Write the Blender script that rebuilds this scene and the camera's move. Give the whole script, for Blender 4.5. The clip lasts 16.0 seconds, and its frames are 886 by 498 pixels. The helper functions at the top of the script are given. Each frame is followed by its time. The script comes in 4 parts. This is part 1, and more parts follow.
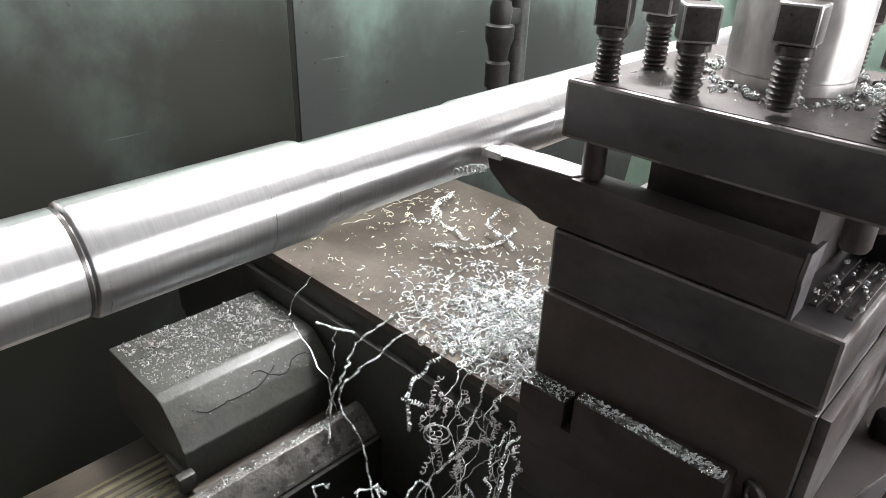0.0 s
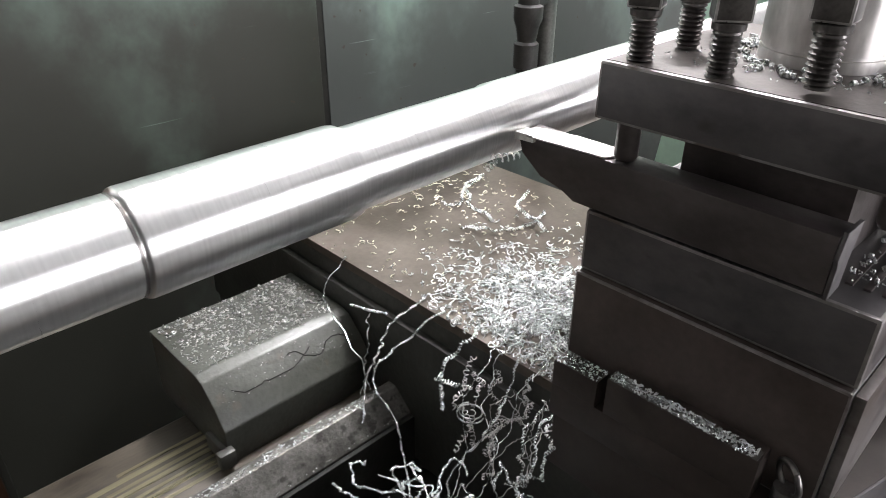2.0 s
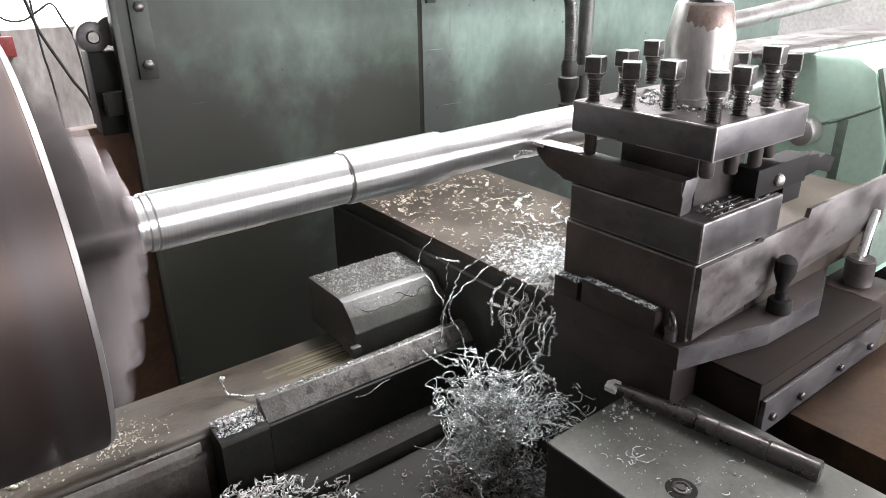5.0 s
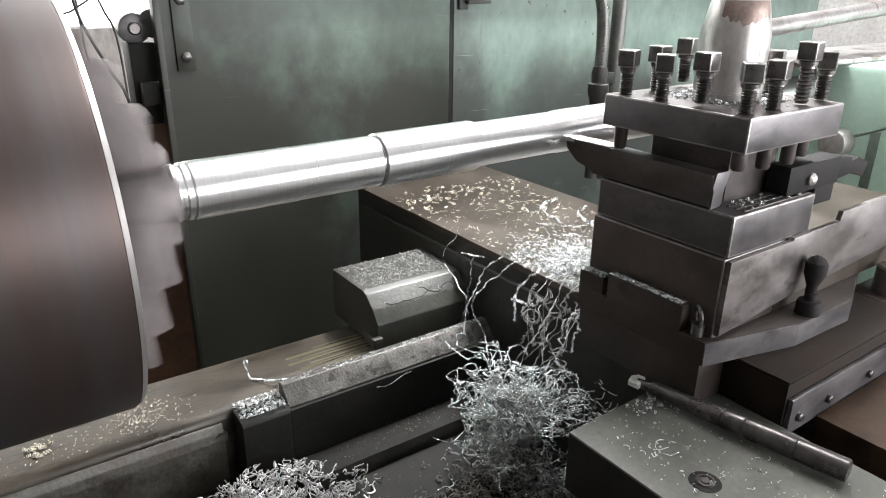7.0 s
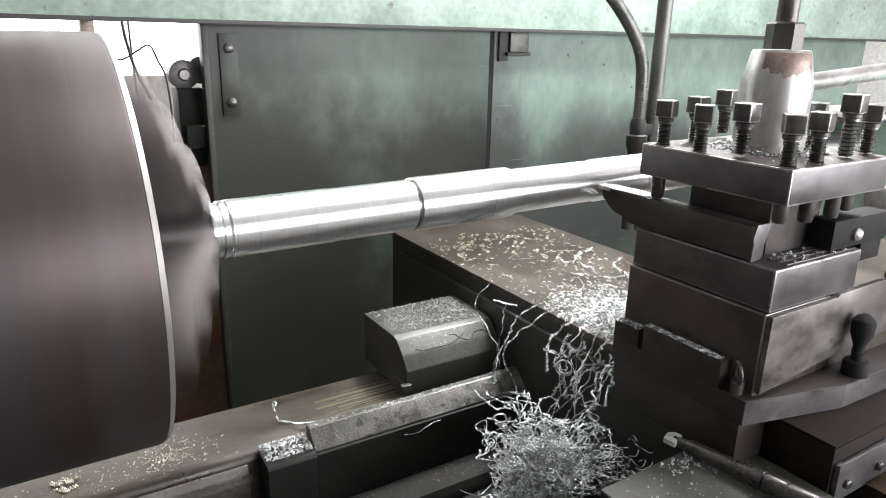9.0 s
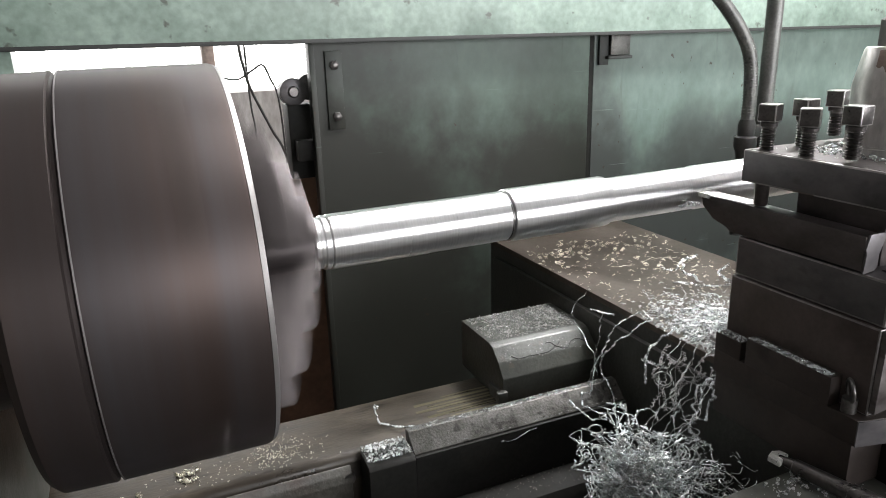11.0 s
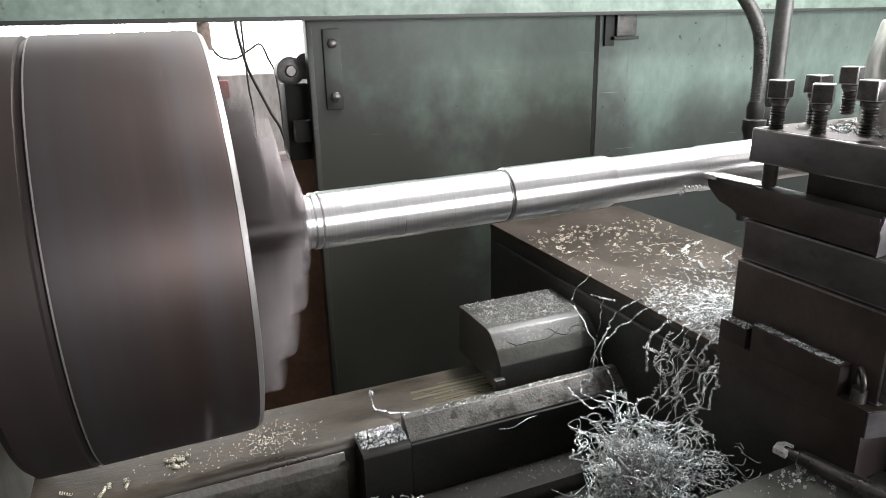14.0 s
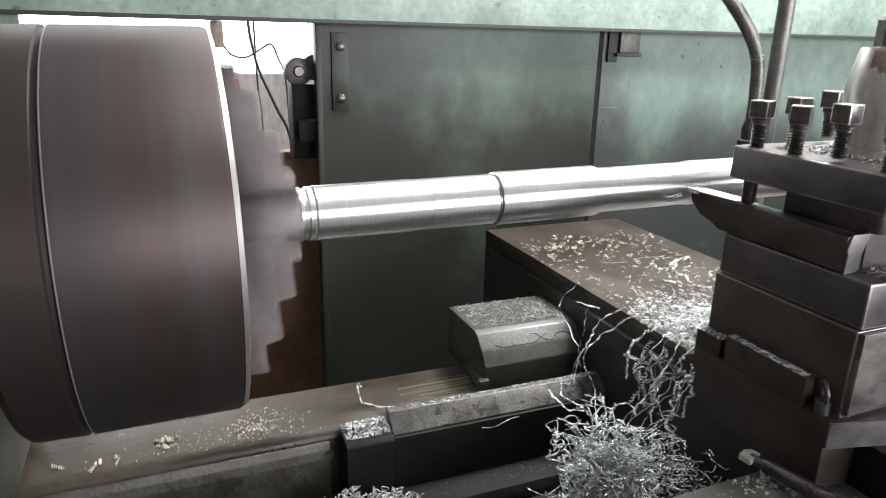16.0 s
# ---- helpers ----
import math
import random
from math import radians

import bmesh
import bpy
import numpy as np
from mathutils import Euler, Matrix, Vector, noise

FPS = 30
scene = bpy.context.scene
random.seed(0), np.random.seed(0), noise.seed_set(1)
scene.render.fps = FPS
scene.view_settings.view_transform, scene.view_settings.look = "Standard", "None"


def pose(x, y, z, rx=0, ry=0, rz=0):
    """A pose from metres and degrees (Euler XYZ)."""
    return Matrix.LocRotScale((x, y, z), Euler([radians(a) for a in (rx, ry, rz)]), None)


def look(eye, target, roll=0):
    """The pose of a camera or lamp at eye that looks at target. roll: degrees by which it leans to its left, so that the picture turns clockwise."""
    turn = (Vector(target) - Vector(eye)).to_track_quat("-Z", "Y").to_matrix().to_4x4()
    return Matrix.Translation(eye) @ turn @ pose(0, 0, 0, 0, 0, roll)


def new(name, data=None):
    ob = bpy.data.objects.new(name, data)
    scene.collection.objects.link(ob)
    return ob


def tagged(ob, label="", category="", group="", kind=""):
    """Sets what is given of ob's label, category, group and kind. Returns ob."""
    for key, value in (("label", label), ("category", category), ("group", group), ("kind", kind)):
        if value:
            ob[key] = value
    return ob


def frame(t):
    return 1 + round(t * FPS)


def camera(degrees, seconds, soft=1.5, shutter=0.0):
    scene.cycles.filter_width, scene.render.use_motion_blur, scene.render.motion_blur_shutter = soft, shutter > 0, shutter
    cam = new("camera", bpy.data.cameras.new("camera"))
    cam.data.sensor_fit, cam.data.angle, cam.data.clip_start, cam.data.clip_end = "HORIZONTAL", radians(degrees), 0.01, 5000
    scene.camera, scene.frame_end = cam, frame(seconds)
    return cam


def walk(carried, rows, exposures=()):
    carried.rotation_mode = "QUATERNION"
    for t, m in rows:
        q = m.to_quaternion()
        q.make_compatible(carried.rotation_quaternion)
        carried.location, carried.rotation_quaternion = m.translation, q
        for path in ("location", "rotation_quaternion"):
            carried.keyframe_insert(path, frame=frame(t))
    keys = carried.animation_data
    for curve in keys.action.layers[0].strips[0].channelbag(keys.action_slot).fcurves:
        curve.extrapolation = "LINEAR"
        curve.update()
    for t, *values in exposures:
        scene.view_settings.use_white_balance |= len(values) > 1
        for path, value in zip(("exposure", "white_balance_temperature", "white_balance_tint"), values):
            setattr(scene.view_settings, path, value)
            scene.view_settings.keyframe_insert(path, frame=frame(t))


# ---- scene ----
cam = camera(65.26, 16.0, soft=0.78, shutter=0.5)
# x runs along the spindle to the tailstock, y to the back of the lathe, z up
PATH = [
    (0, (0.5279, -0.3669, 1.3358), (1.8198, 0.8518, 0.4160), 1.94),
    (0.5, (0.5279, -0.3586, 1.3354), (1.7978, 0.8630, 0.3893), 0.82),
    (1, (0.5301, -0.3549, 1.3342), (1.7872, 0.8602, 0.3631), 1.03),
    (1.5, (0.5259, -0.3523, 1.3363), (1.7893, 0.8623, 0.3729), 1.39),
    (2, (0.5134, -0.3672, 1.3399), (1.7380, 0.8849, 0.3743), 0.41),
    (2.5, (0.4644, -0.4777, 1.3667), (1.6531, 0.8526, 0.4625), -0.79),
    (3, (0.4163, -0.6788, 1.4119), (1.5535, 0.7380, 0.5757), -2.02),
    (3.5, (0.3318, -0.7920, 1.4123), (1.3784, 0.6817, 0.5561), -2.88),
    (4, (0.2354, -0.7921, 1.4216), (1.2732, 0.7096, 0.6044), -1.98),
    (4.2, (0.2083, -0.7874, 1.4177), (1.2834, 0.6868, 0.5987), -1.57),
    (6.3, (0.1557, -0.8214, 1.4128), (1.2601, 0.6785, 0.6843), -0.21),
    (6.5, (0.1517, -0.8176, 1.3965), (1.2274, 0.6940, 0.6497), -0.40),
    (7, (0.1435, -0.8093, 1.3681), (1.2245, 0.7092, 0.6433), 0.73),
    (7.5, (0.1491, -0.8073, 1.3439), (1.2400, 0.6940, 0.5983), 0.26),
    (8, (0.1555, -0.8091, 1.3464), (1.2333, 0.7141, 0.6264), -0.21),
    (8.5, (0.1561, -0.8052, 1.3538), (1.2224, 0.7239, 0.6295), 0.10),
    (9, (0.1480, -0.8070, 1.3596), (1.1694, 0.8075, 0.7678), 1.30),
    (9.5, (0.1448, -0.8067, 1.3605), (1.0814, 0.8482, 0.7410), -1.14),
    (10, (0.1517, -0.8212, 1.3761), (0.9816, 0.8966, 0.7757), -2.64),
    (10.2, (0.1501, -0.8289, 1.3831), (0.9579, 0.9046, 0.7977), -2.46),
    (12.5, (0.1765, -0.8166, 1.3561), (0.9071, 0.9470, 0.7592), -1.14),
    (13, (0.1800, -0.8075, 1.3543), (0.9228, 0.9499, 0.7546), -1.06),
    (13.5, (0.1817, -0.8042, 1.3511), (0.9335, 0.9496, 0.7521), -1.38),
    (14, (0.1797, -0.8019, 1.3540), (0.9190, 0.9517, 0.7389), -1.28),
    (14.5, (0.1825, -0.7986, 1.3535), (0.9228, 0.9573, 0.7463), -1.21),
    (15, (0.1860, -0.7975, 1.3528), (0.9179, 0.9598, 0.7394), -1.45),
    (15.5, (0.1927, -0.7980, 1.3517), (0.9193, 0.9629, 0.7426), -1.57),
    (16, (0.1847, -0.8496, 1.3514), (0.9155, 0.9158, 0.7605), 1.41),
]

walk(cam, [(t, look(eye, target, roll)) for t, eye, target, roll in PATH],
     exposures=[(0.0, -0.12, 6500, 11), (2.0, -0.12, 6500, 12), (3.2, -0.02, 6500, 15), (4.0, 0.0, 6500, 15), (6.5, 0.0, 6500, 10), (8.8, 0.02, 6500, 10), (9.5, -0.08, 6500, 10), (10.0, -0.36, 6500, 10), (12.3, -0.46, 6500, 10), (13.2, -0.30, 6500, 10), (14.0, -0.28, 6500, 11), (16.0, -0.24, 6500, 10)])

# ---- world and light ----
world = bpy.data.worlds.new("workshop_day")
scene.world = world
world.use_nodes = True
wn, wl = world.node_tree.nodes, world.node_tree.links
sky = wn.new("ShaderNodeTexSky")
sky.sky_type, sky.sun_disc = 'NISHITA', False
sky.sun_elevation, sky.sun_rotation = radians(35), radians(200)
wl.new(sky.outputs[0], wn["Background"].inputs[0])
wn["Background"].inputs[1].default_value = 0.1
scene.view_settings.exposure = 0.0


def area_lamp(name, eye, target, sx, sy, watts, colour):
    data = bpy.data.lights.new(name, 'AREA')
    data.shape, data.size, data.size_y, data.energy, data.color = 'RECTANGLE', sx, sy, watts, colour
    ob = new(name, data)
    ob.matrix_world = look(eye, target)
    return ob


# daylight standing in the front windows behind the camera, and the ceiling strip lights
area_lamp("front_window_light", (3.3, -3.88, 1.65), (1.6, 0.1, 1.0), 4.9, 1.8, 440, (0.975, 0.975, 1.0))
area_lamp("ceiling_strip_light_glow", (2.1, 0.15, 3.42), (1.7, 0.1, 0.0), 2.4, 0.30, 100, (0.985, 0.98, 1.0))
area_lamp("rear_strip_light_glow", (2.1, 1.75, 3.42), (1.9, 1.0, 0.0), 2.4, 0.30, 85, (0.985, 0.98, 1.0))
area_lamp("work_lamp_glow", (1.95, 0.46, 2.62), (1.2, 0.12, 0.9), 0.36, 0.16, 112, (0.99, 0.99, 1.0))

# ---- materials ----
def material(name, cols, rough=(0.4, 0.6), metal=0.0, big=6.0, fine=90.0, bump=0.15, stretch=(1, 1, 1), spots=None, spot_scale=40.0, spot_at=0.62, coat=0.0, grit=0.45, spot_soft=0.06, spec=0.5):
    """Two-scale procedural surface: cols are two or three base colours, mixed by large stains and fine grain."""
    m = bpy.data.materials.new(name)
    m.use_nodes = True
    n, l = m.node_tree.nodes, m.node_tree.links
    b = n["Principled BSDF"]
    tc = n.new("ShaderNodeTexCoord")
    mp = n.new("ShaderNodeMapping")
    mp.inputs["Scale"].default_value = stretch
    l.new(tc.outputs["Object"], mp.inputs[0])
    n1 = n.new("ShaderNodeTexNoise")
    n1.inputs["Scale"].default_value, n1.inputs["Detail"].default_value, n1.inputs["Roughness"].default_value = big, 6, 0.62
    n2 = n.new("ShaderNodeTexNoise")
    n2.inputs["Scale"].default_value, n2.inputs["Detail"].default_value = fine, 5
    for x in (n1, n2):
        l.new(mp.outputs[0], x.inputs["Vector"])
    r1 = n.new("ShaderNodeValToRGB")
    r1.color_ramp.elements[0].position, r1.color_ramp.elements[1].position = 0.34, 0.68
    r1.color_ramp.elements[0].color, r1.color_ramp.elements[1].color = (*cols[0], 1), (*cols[1], 1)
    l.new(n1.outputs["Fac"], r1.inputs[0])
    mix = n.new("ShaderNodeMix")
    mix.data_type, mix.blend_type = 'RGBA', 'MULTIPLY'
    mix.inputs[0].default_value = grit
    r2 = n.new("ShaderNodeValToRGB")
    r2.color_ramp.elements[0].position, r2.color_ramp.elements[1].position = 0.3, 0.66
    r2.color_ramp.elements[0].color, r2.color_ramp.elements[1].color = (0.55, 0.55, 0.55, 1), (1.15, 1.15, 1.15, 1)
    l.new(n2.outputs["Fac"], r2.inputs[0])
    l.new(r1.outputs[0], mix.inputs[6])
    l.new(r2.outputs[0], mix.inputs[7])
    out = mix.outputs[2]
    if spots:
        n3 = n.new("ShaderNodeTexNoise")
        n3.inputs["Scale"].default_value, n3.inputs["Detail"].default_value = spot_scale, 3
        l.new(mp.outputs[0], n3.inputs["Vector"])
        r3 = n.new("ShaderNodeValToRGB")
        r3.color_ramp.elements[0].position, r3.color_ramp.elements[1].position = spot_at, spot_at + spot_soft
        l.new(n3.outputs["Fac"], r3.inputs[0])
        mx = n.new("ShaderNodeMix")
        mx.data_type = 'RGBA'
        l.new(r3.outputs[0], mx.inputs[0])
        l.new(out, mx.inputs[6])
        mx.inputs[7].default_value = (*spots, 1)
        out = mx.outputs[2]
    l.new(out, b.inputs["Base Color"])
    rr = n.new("ShaderNodeMapRange")
    rr.inputs[1].default_value, rr.inputs[2].default_value = 0.3, 0.7
    rr.inputs[3].default_value, rr.inputs[4].default_value = rough
    l.new(n1.outputs["Fac"], rr.inputs[0])
    l.new(rr.outputs[0], b.inputs["Roughness"])
    b.inputs["Metallic"].default_value = metal
    b.inputs["Specular IOR Level"].default_value = spec
    b.inputs["Coat Weight"].default_value = coat
    b.inputs["Coat Roughness"].default_value = 0.25
    if bump:
        bp = n.new("ShaderNodeBump")
        bp.inputs["Strength"].default_value, bp.inputs["Distance"].default_value = bump, 0.002
        l.new(n2.outputs["Fac"], bp.inputs["Height"])
        l.new(bp.outputs[0], b.inputs["Normal"])
    return m


def brushed(m, amount):
    """Fine turning marks round the x axis."""
    n, l = m.node_tree.nodes, m.node_tree.links
    tg = n.new("ShaderNodeTangent")
    tg.direction_type, tg.axis = 'RADIAL', 'X'
    b = n["Principled BSDF"]
    b.inputs["Anisotropic"].default_value, b.inputs["Anisotropic Rotation"].default_value = amount, 0.25
    l.new(tg.outputs[0], b.inputs["Tangent"])


def glow(name, colour, strength):
    m = bpy.data.materials.new(name)
    m.use_nodes = True
    n, l = m.node_tree.nodes, m.node_tree.links
    e = n.new("ShaderNodeEmission")
    e.inputs[0].default_value, e.inputs[1].default_value = (*colour, 1), strength
    l.new(e.outputs[0], n["Material Output"].inputs[0])
    return m


def shaded_stained_paint(name, low, high, dark_tone, fade, side):
    """Stained green enamel with shade painted in: darkest low down (fade: from, to) and at one side (side: from, to,
    how much).
    """
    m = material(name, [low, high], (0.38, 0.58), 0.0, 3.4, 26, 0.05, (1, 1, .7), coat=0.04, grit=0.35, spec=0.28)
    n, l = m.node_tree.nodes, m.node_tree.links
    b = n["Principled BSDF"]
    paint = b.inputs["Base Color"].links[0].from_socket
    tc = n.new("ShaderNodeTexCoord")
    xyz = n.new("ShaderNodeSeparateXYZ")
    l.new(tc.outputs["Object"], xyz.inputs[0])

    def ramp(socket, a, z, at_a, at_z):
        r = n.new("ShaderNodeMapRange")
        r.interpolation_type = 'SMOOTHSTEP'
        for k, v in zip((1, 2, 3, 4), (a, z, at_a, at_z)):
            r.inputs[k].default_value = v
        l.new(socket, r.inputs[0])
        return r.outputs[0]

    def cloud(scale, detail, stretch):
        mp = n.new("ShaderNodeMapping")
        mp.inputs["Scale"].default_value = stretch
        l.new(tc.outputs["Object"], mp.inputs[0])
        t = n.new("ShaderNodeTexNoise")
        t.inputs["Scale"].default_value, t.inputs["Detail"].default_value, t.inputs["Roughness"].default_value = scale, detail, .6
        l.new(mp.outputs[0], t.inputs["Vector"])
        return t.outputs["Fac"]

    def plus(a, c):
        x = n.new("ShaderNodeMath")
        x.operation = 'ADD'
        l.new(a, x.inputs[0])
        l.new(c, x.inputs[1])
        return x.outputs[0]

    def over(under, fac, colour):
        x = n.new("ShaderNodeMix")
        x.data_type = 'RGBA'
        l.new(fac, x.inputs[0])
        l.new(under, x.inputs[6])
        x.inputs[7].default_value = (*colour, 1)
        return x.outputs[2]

    # height and side ramps paint shade; the cloud adds blotchy stains
    shade_mask = plus(plus(ramp(xyz.outputs[2], fade[0], fade[1], .95, .0), ramp(xyz.outputs[0], side[0], side[1], side[2], 0.0)),
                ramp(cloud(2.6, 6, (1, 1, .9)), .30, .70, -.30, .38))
    out = over(paint, ramp(shade_mask, .05, 1.0, 0, .96), dark_tone)
    out = over(out, ramp(cloud(9, 5, (3.5, 1, .35)), .60, .78, 0, .35), dark_tone)                          # runs
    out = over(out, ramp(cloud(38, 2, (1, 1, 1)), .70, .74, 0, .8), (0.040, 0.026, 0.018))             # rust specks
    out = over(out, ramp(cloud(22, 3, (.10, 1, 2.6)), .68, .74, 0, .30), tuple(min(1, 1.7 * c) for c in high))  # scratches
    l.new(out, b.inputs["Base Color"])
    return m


turned_steel = material("turned_steel", [(0.76, 0.76, 0.765), (0.80, 0.80, 0.80)], (0.27, 0.31), 0.95, 3, 8, 0.004, (60, 1, 1), grit=0.2)
chuck_iron = material("chuck_iron", [(0.048, 0.032, 0.026), (0.057, 0.053, 0.056)], (0.42, 0.52), 0.75, 2.0, 5, 0.0, (6, .12, .12), grit=0.25)
brushed(turned_steel, 0.8)
brushed(chuck_iron, 0.3)
jaw_steel = material("jaw_steel", [(0.070, 0.060, 0.060), (0.110, 0.098, 0.096)], (0.35, 0.5), 0.8, 12, 90, 0.1)
bar_steel = material("bar_steel", [(0.075, 0.069, 0.0675), (0.1275, 0.12, 0.1162)], (0.24, 0.36), 0.85, 12, 140, 0.05)
rim_steel = material("rim_steel", [(0.6, 0.6, 0.6), (0.75, 0.75, 0.74)], (0.25, 0.35), 1.0, 12, 90, 0.05)
oily_iron = material("oily_iron", [(0.050, 0.039, 0.035), (0.098, 0.078, 0.072)], (0.28, 0.48), 0.3, 9, 130, 0.09, spots=(0.030, 0.023, 0.020), spot_scale=16, spot_at=0.58, spot_soft=0.2, grit=0.25)
# oily_iron at half brightness, painting the shade on ledges, base and flank
base_iron = material("base_iron", [(0.026, 0.020, 0.0175), (0.050, 0.039, 0.035)], (0.38, 0.58), 0.15, 9, 130, 0.08, spots=(0.018, 0.014, 0.012), spot_scale=16, spot_at=0.58, spot_soft=0.2, grit=0.25, spec=0.35)
blued_steel = material("blued_steel", [(0.062, 0.053, 0.051), (0.122, 0.106, 0.104)], (0.28, 0.46), 0.5, 16, 180, 0.10, (1, .6, 1), spots=(0.034, 0.028, 0.026), spot_scale=24, spot_at=0.60, spot_soft=0.15, grit=0.25)
ground_steel = material("ground_steel", [(0.070, 0.066, 0.070), (0.150, 0.140, 0.143)], (0.30, 0.52), 0.6, 10, 90, 0.02, (1, 1, 1.6), spots=(0.055, 0.048, 0.047), spot_scale=19, spot_at=0.60, spot_soft=0.18, grit=0.15)
worn_bright = material("worn_bright", [(0.42, 0.41, 0.40), (0.62, 0.61, 0.60)], (0.25, 0.4), 0.8, 60, 300, 0.05)
worn_steel = material("worn_steel", [(0.192, 0.18, 0.176), (0.368, 0.352, 0.348)], (0.3, 0.5), 0.75, 16, 120, 0.10, spots=(0.14, 0.12, 0.11), spot_scale=22, spot_at=0.58)
bolt_steel = material("bolt_steel", [(0.09, 0.085, 0.082), (0.16, 0.15, 0.145)], (0.26, 0.4), 0.85, 60, 300, 0.06)
boss_steel = material("boss_steel", [(0.46, 0.44, 0.43), (0.66, 0.64, 0.625)], (0.28, 0.42), 0.8, 14, 120, 0.04, (1, 1, .4))
rust_wash = material("rust_wash", [(0.20, 0.14, 0.12), (0.34, 0.27, 0.24)], (0.4, 0.6), 0.5, 30, 160, 0.2)
table_iron = material("table_iron", [(0.0483, 0.0377, 0.0285), (0.092, 0.0759, 0.0622)], (0.30, 0.5), 0.45, 9, 120, 0.10, spots=(0.07, 0.055, 0.045), spot_scale=18, spot_at=0.60)
cast_dark = material("cast_dark", [(0.0224, 0.0224, 0.0192), (0.048, 0.048, 0.0416)], (0.36, 0.6), 0.1, 8, 120, 0.35)
cast_paint = material("cast_paint", [(0.0298, 0.0314, 0.026), (0.0542, 0.0564, 0.0477)], (0.3, 0.5), 0.05, 9, 130, 0.35, spots=(0.05, 0.045, 0.035), spot_scale=30, spot_at=0.62)
way_iron = material("way_iron", [(0.085, 0.074, 0.046), (0.24, 0.215, 0.14)], (0.22, 0.38), 0.7, 8, 60, 0.15, (0.35, 9, 1))
rail_iron = material("rail_iron", [(0.050, 0.048, 0.043), (0.125, 0.121, 0.112)], (0.3, 0.5), 0.5, 26, 220, 0.5, spots=(0.030, 0.028, 0.025), spot_scale=60, spot_at=0.56, spot_soft=0.1, grit=0.6)
bed_brown = material("bed_brown", [(0.022, 0.017, 0.012), (0.062, 0.050, 0.036)], (0.25, 0.55), 0.2, 9, 110, 0.35, (.5, 1.6, 1), spots=(0.016, 0.012, 0.009), spot_scale=30, spot_at=0.57, spot_soft=0.12, grit=0.6)
wing_brown = material("wing_brown", [(0.010, 0.0072, 0.0058), (0.022, 0.0150, 0.0115)], (0.62, 0.8), 0.0, 8, 110, 0.15, spec=0.15)
outer_brown = material("outer_brown", [(0.026, 0.0150, 0.0085), (0.050, 0.030, 0.018)], (0.6, 0.8), 0.0, 8, 110, 0.2, spots=(0.016, 0.010, 0.007), spot_scale=14, spot_at=0.55, spot_soft=0.2, spec=0.12)
rust_brown = material("rust_brown", [(0.105, 0.050, 0.029), (0.190, 0.095, 0.057)], (0.55, 0.8), 0.0, 5, 60, 0.25)
# both panels carry painted shade low down and towards the left
green_panel = shaded_stained_paint("green_panel", (0.066, 0.098, 0.078), (0.118, 0.160, 0.134), (0.019, 0.018, 0.0145), (0.95, 1.32), (0.62, 1.10, 0.44))
green_fixed = shaded_stained_paint("green_fixed", (0.115, 0.158, 0.137), (0.190, 0.245, 0.217), (0.046, 0.048, 0.046), (0.86, 1.22), (1.46, 1.68, 0.45))
green_beam = material("green_beam", [(0.1344, 0.1848, 0.1512), (0.2772, 0.3528, 0.3024)], (0.3, 0.5), 0.0, 5, 60, 0.08, spots=(0.08, 0.09, 0.075), spot_scale=22, spot_at=0.64)
green_paint = material("green_paint", [(0.50, 0.71, 0.60), (0.56, 0.76, 0.65)], (0.3, 0.42), 0.0, 4, 60, 0.02, coat=0.1, grit=0.15)
# near-black that paints the bed pit's shade; also used for oil, seam and bracket
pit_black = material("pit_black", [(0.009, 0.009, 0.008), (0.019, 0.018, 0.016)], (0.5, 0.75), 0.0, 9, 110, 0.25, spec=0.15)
slide_face = material("slide_face", [(0.105, 0.094, 0.091), (0.230, 0.212, 0.208)], (0.28, 0.5), 0.65, 12, 90, 0.03, (1, 1, 1.8), spots=(0.075, 0.062, 0.058), spot_scale=21, spot_at=0.60, spot_soft=0.14, grit=0.2)
# darker copy of the tailstock green for its shaded places
shaded_green = material("shaded_green", [(0.14, 0.19, 0.16), (0.19, 0.25, 0.21)], (0.4, 0.6), 0.0, 6, 60, 0.05)
grime = material("grime", [(0.045, 0.037, 0.034), (0.085, 0.074, 0.070)], (0.42, 0.6), 0.2, 14, 150, 0.1, spec=0.3)
cheek_paint = material("cheek_paint", [(0.026, 0.022, 0.017), (0.080, 0.077, 0.064)], (0.32, 0.6), 0.05, 26, 120, 0.5, spots=(0.040, 0.028, 0.021), spot_scale=13, spot_at=0.5, spot_soft=0.2, grit=0.6)
seam_dark = material("seam_dark", [(0.016, 0.018, 0.016), (0.03, 0.03, 0.028)], (0.5, 0.7), 0.0, 9, 90, 0.2)
black_oxide = material("black_oxide", [(0.010, 0.009, 0.009), (0.020, 0.018, 0.018)], (0.55, 0.75), 0.0, 14, 200, 0.06, grit=0.3, spec=0.15)
rubber = material("rubber", [(0.022, 0.02, 0.02), (0.045, 0.042, 0.04)], (0.4, 0.6), 0.0, 20, 200, 0.2)
hose_grey = material("hose_grey", [(0.10, 0.10, 0.095), (0.17, 0.17, 0.16)], (0.35, 0.5), 0.5, 20, 200, 0.15)
chip_steel = material("chip_steel", [(0.46, 0.475, 0.47), (0.74, 0.755, 0.75)], (0.2, 0.36), 0.6, 60, 300, 0.0)
chip_bright = material("chip_bright", [(0.62, 0.65, 0.655), (0.90, 0.935, 0.935)], (0.2, 0.34), 0.8, 60, 300, 0.0)
chip_gold = material("chip_gold", [(0.50, 0.46, 0.36), (0.82, 0.79, 0.68)], (0.2, 0.4), 0.55, 60, 300, 0.0)
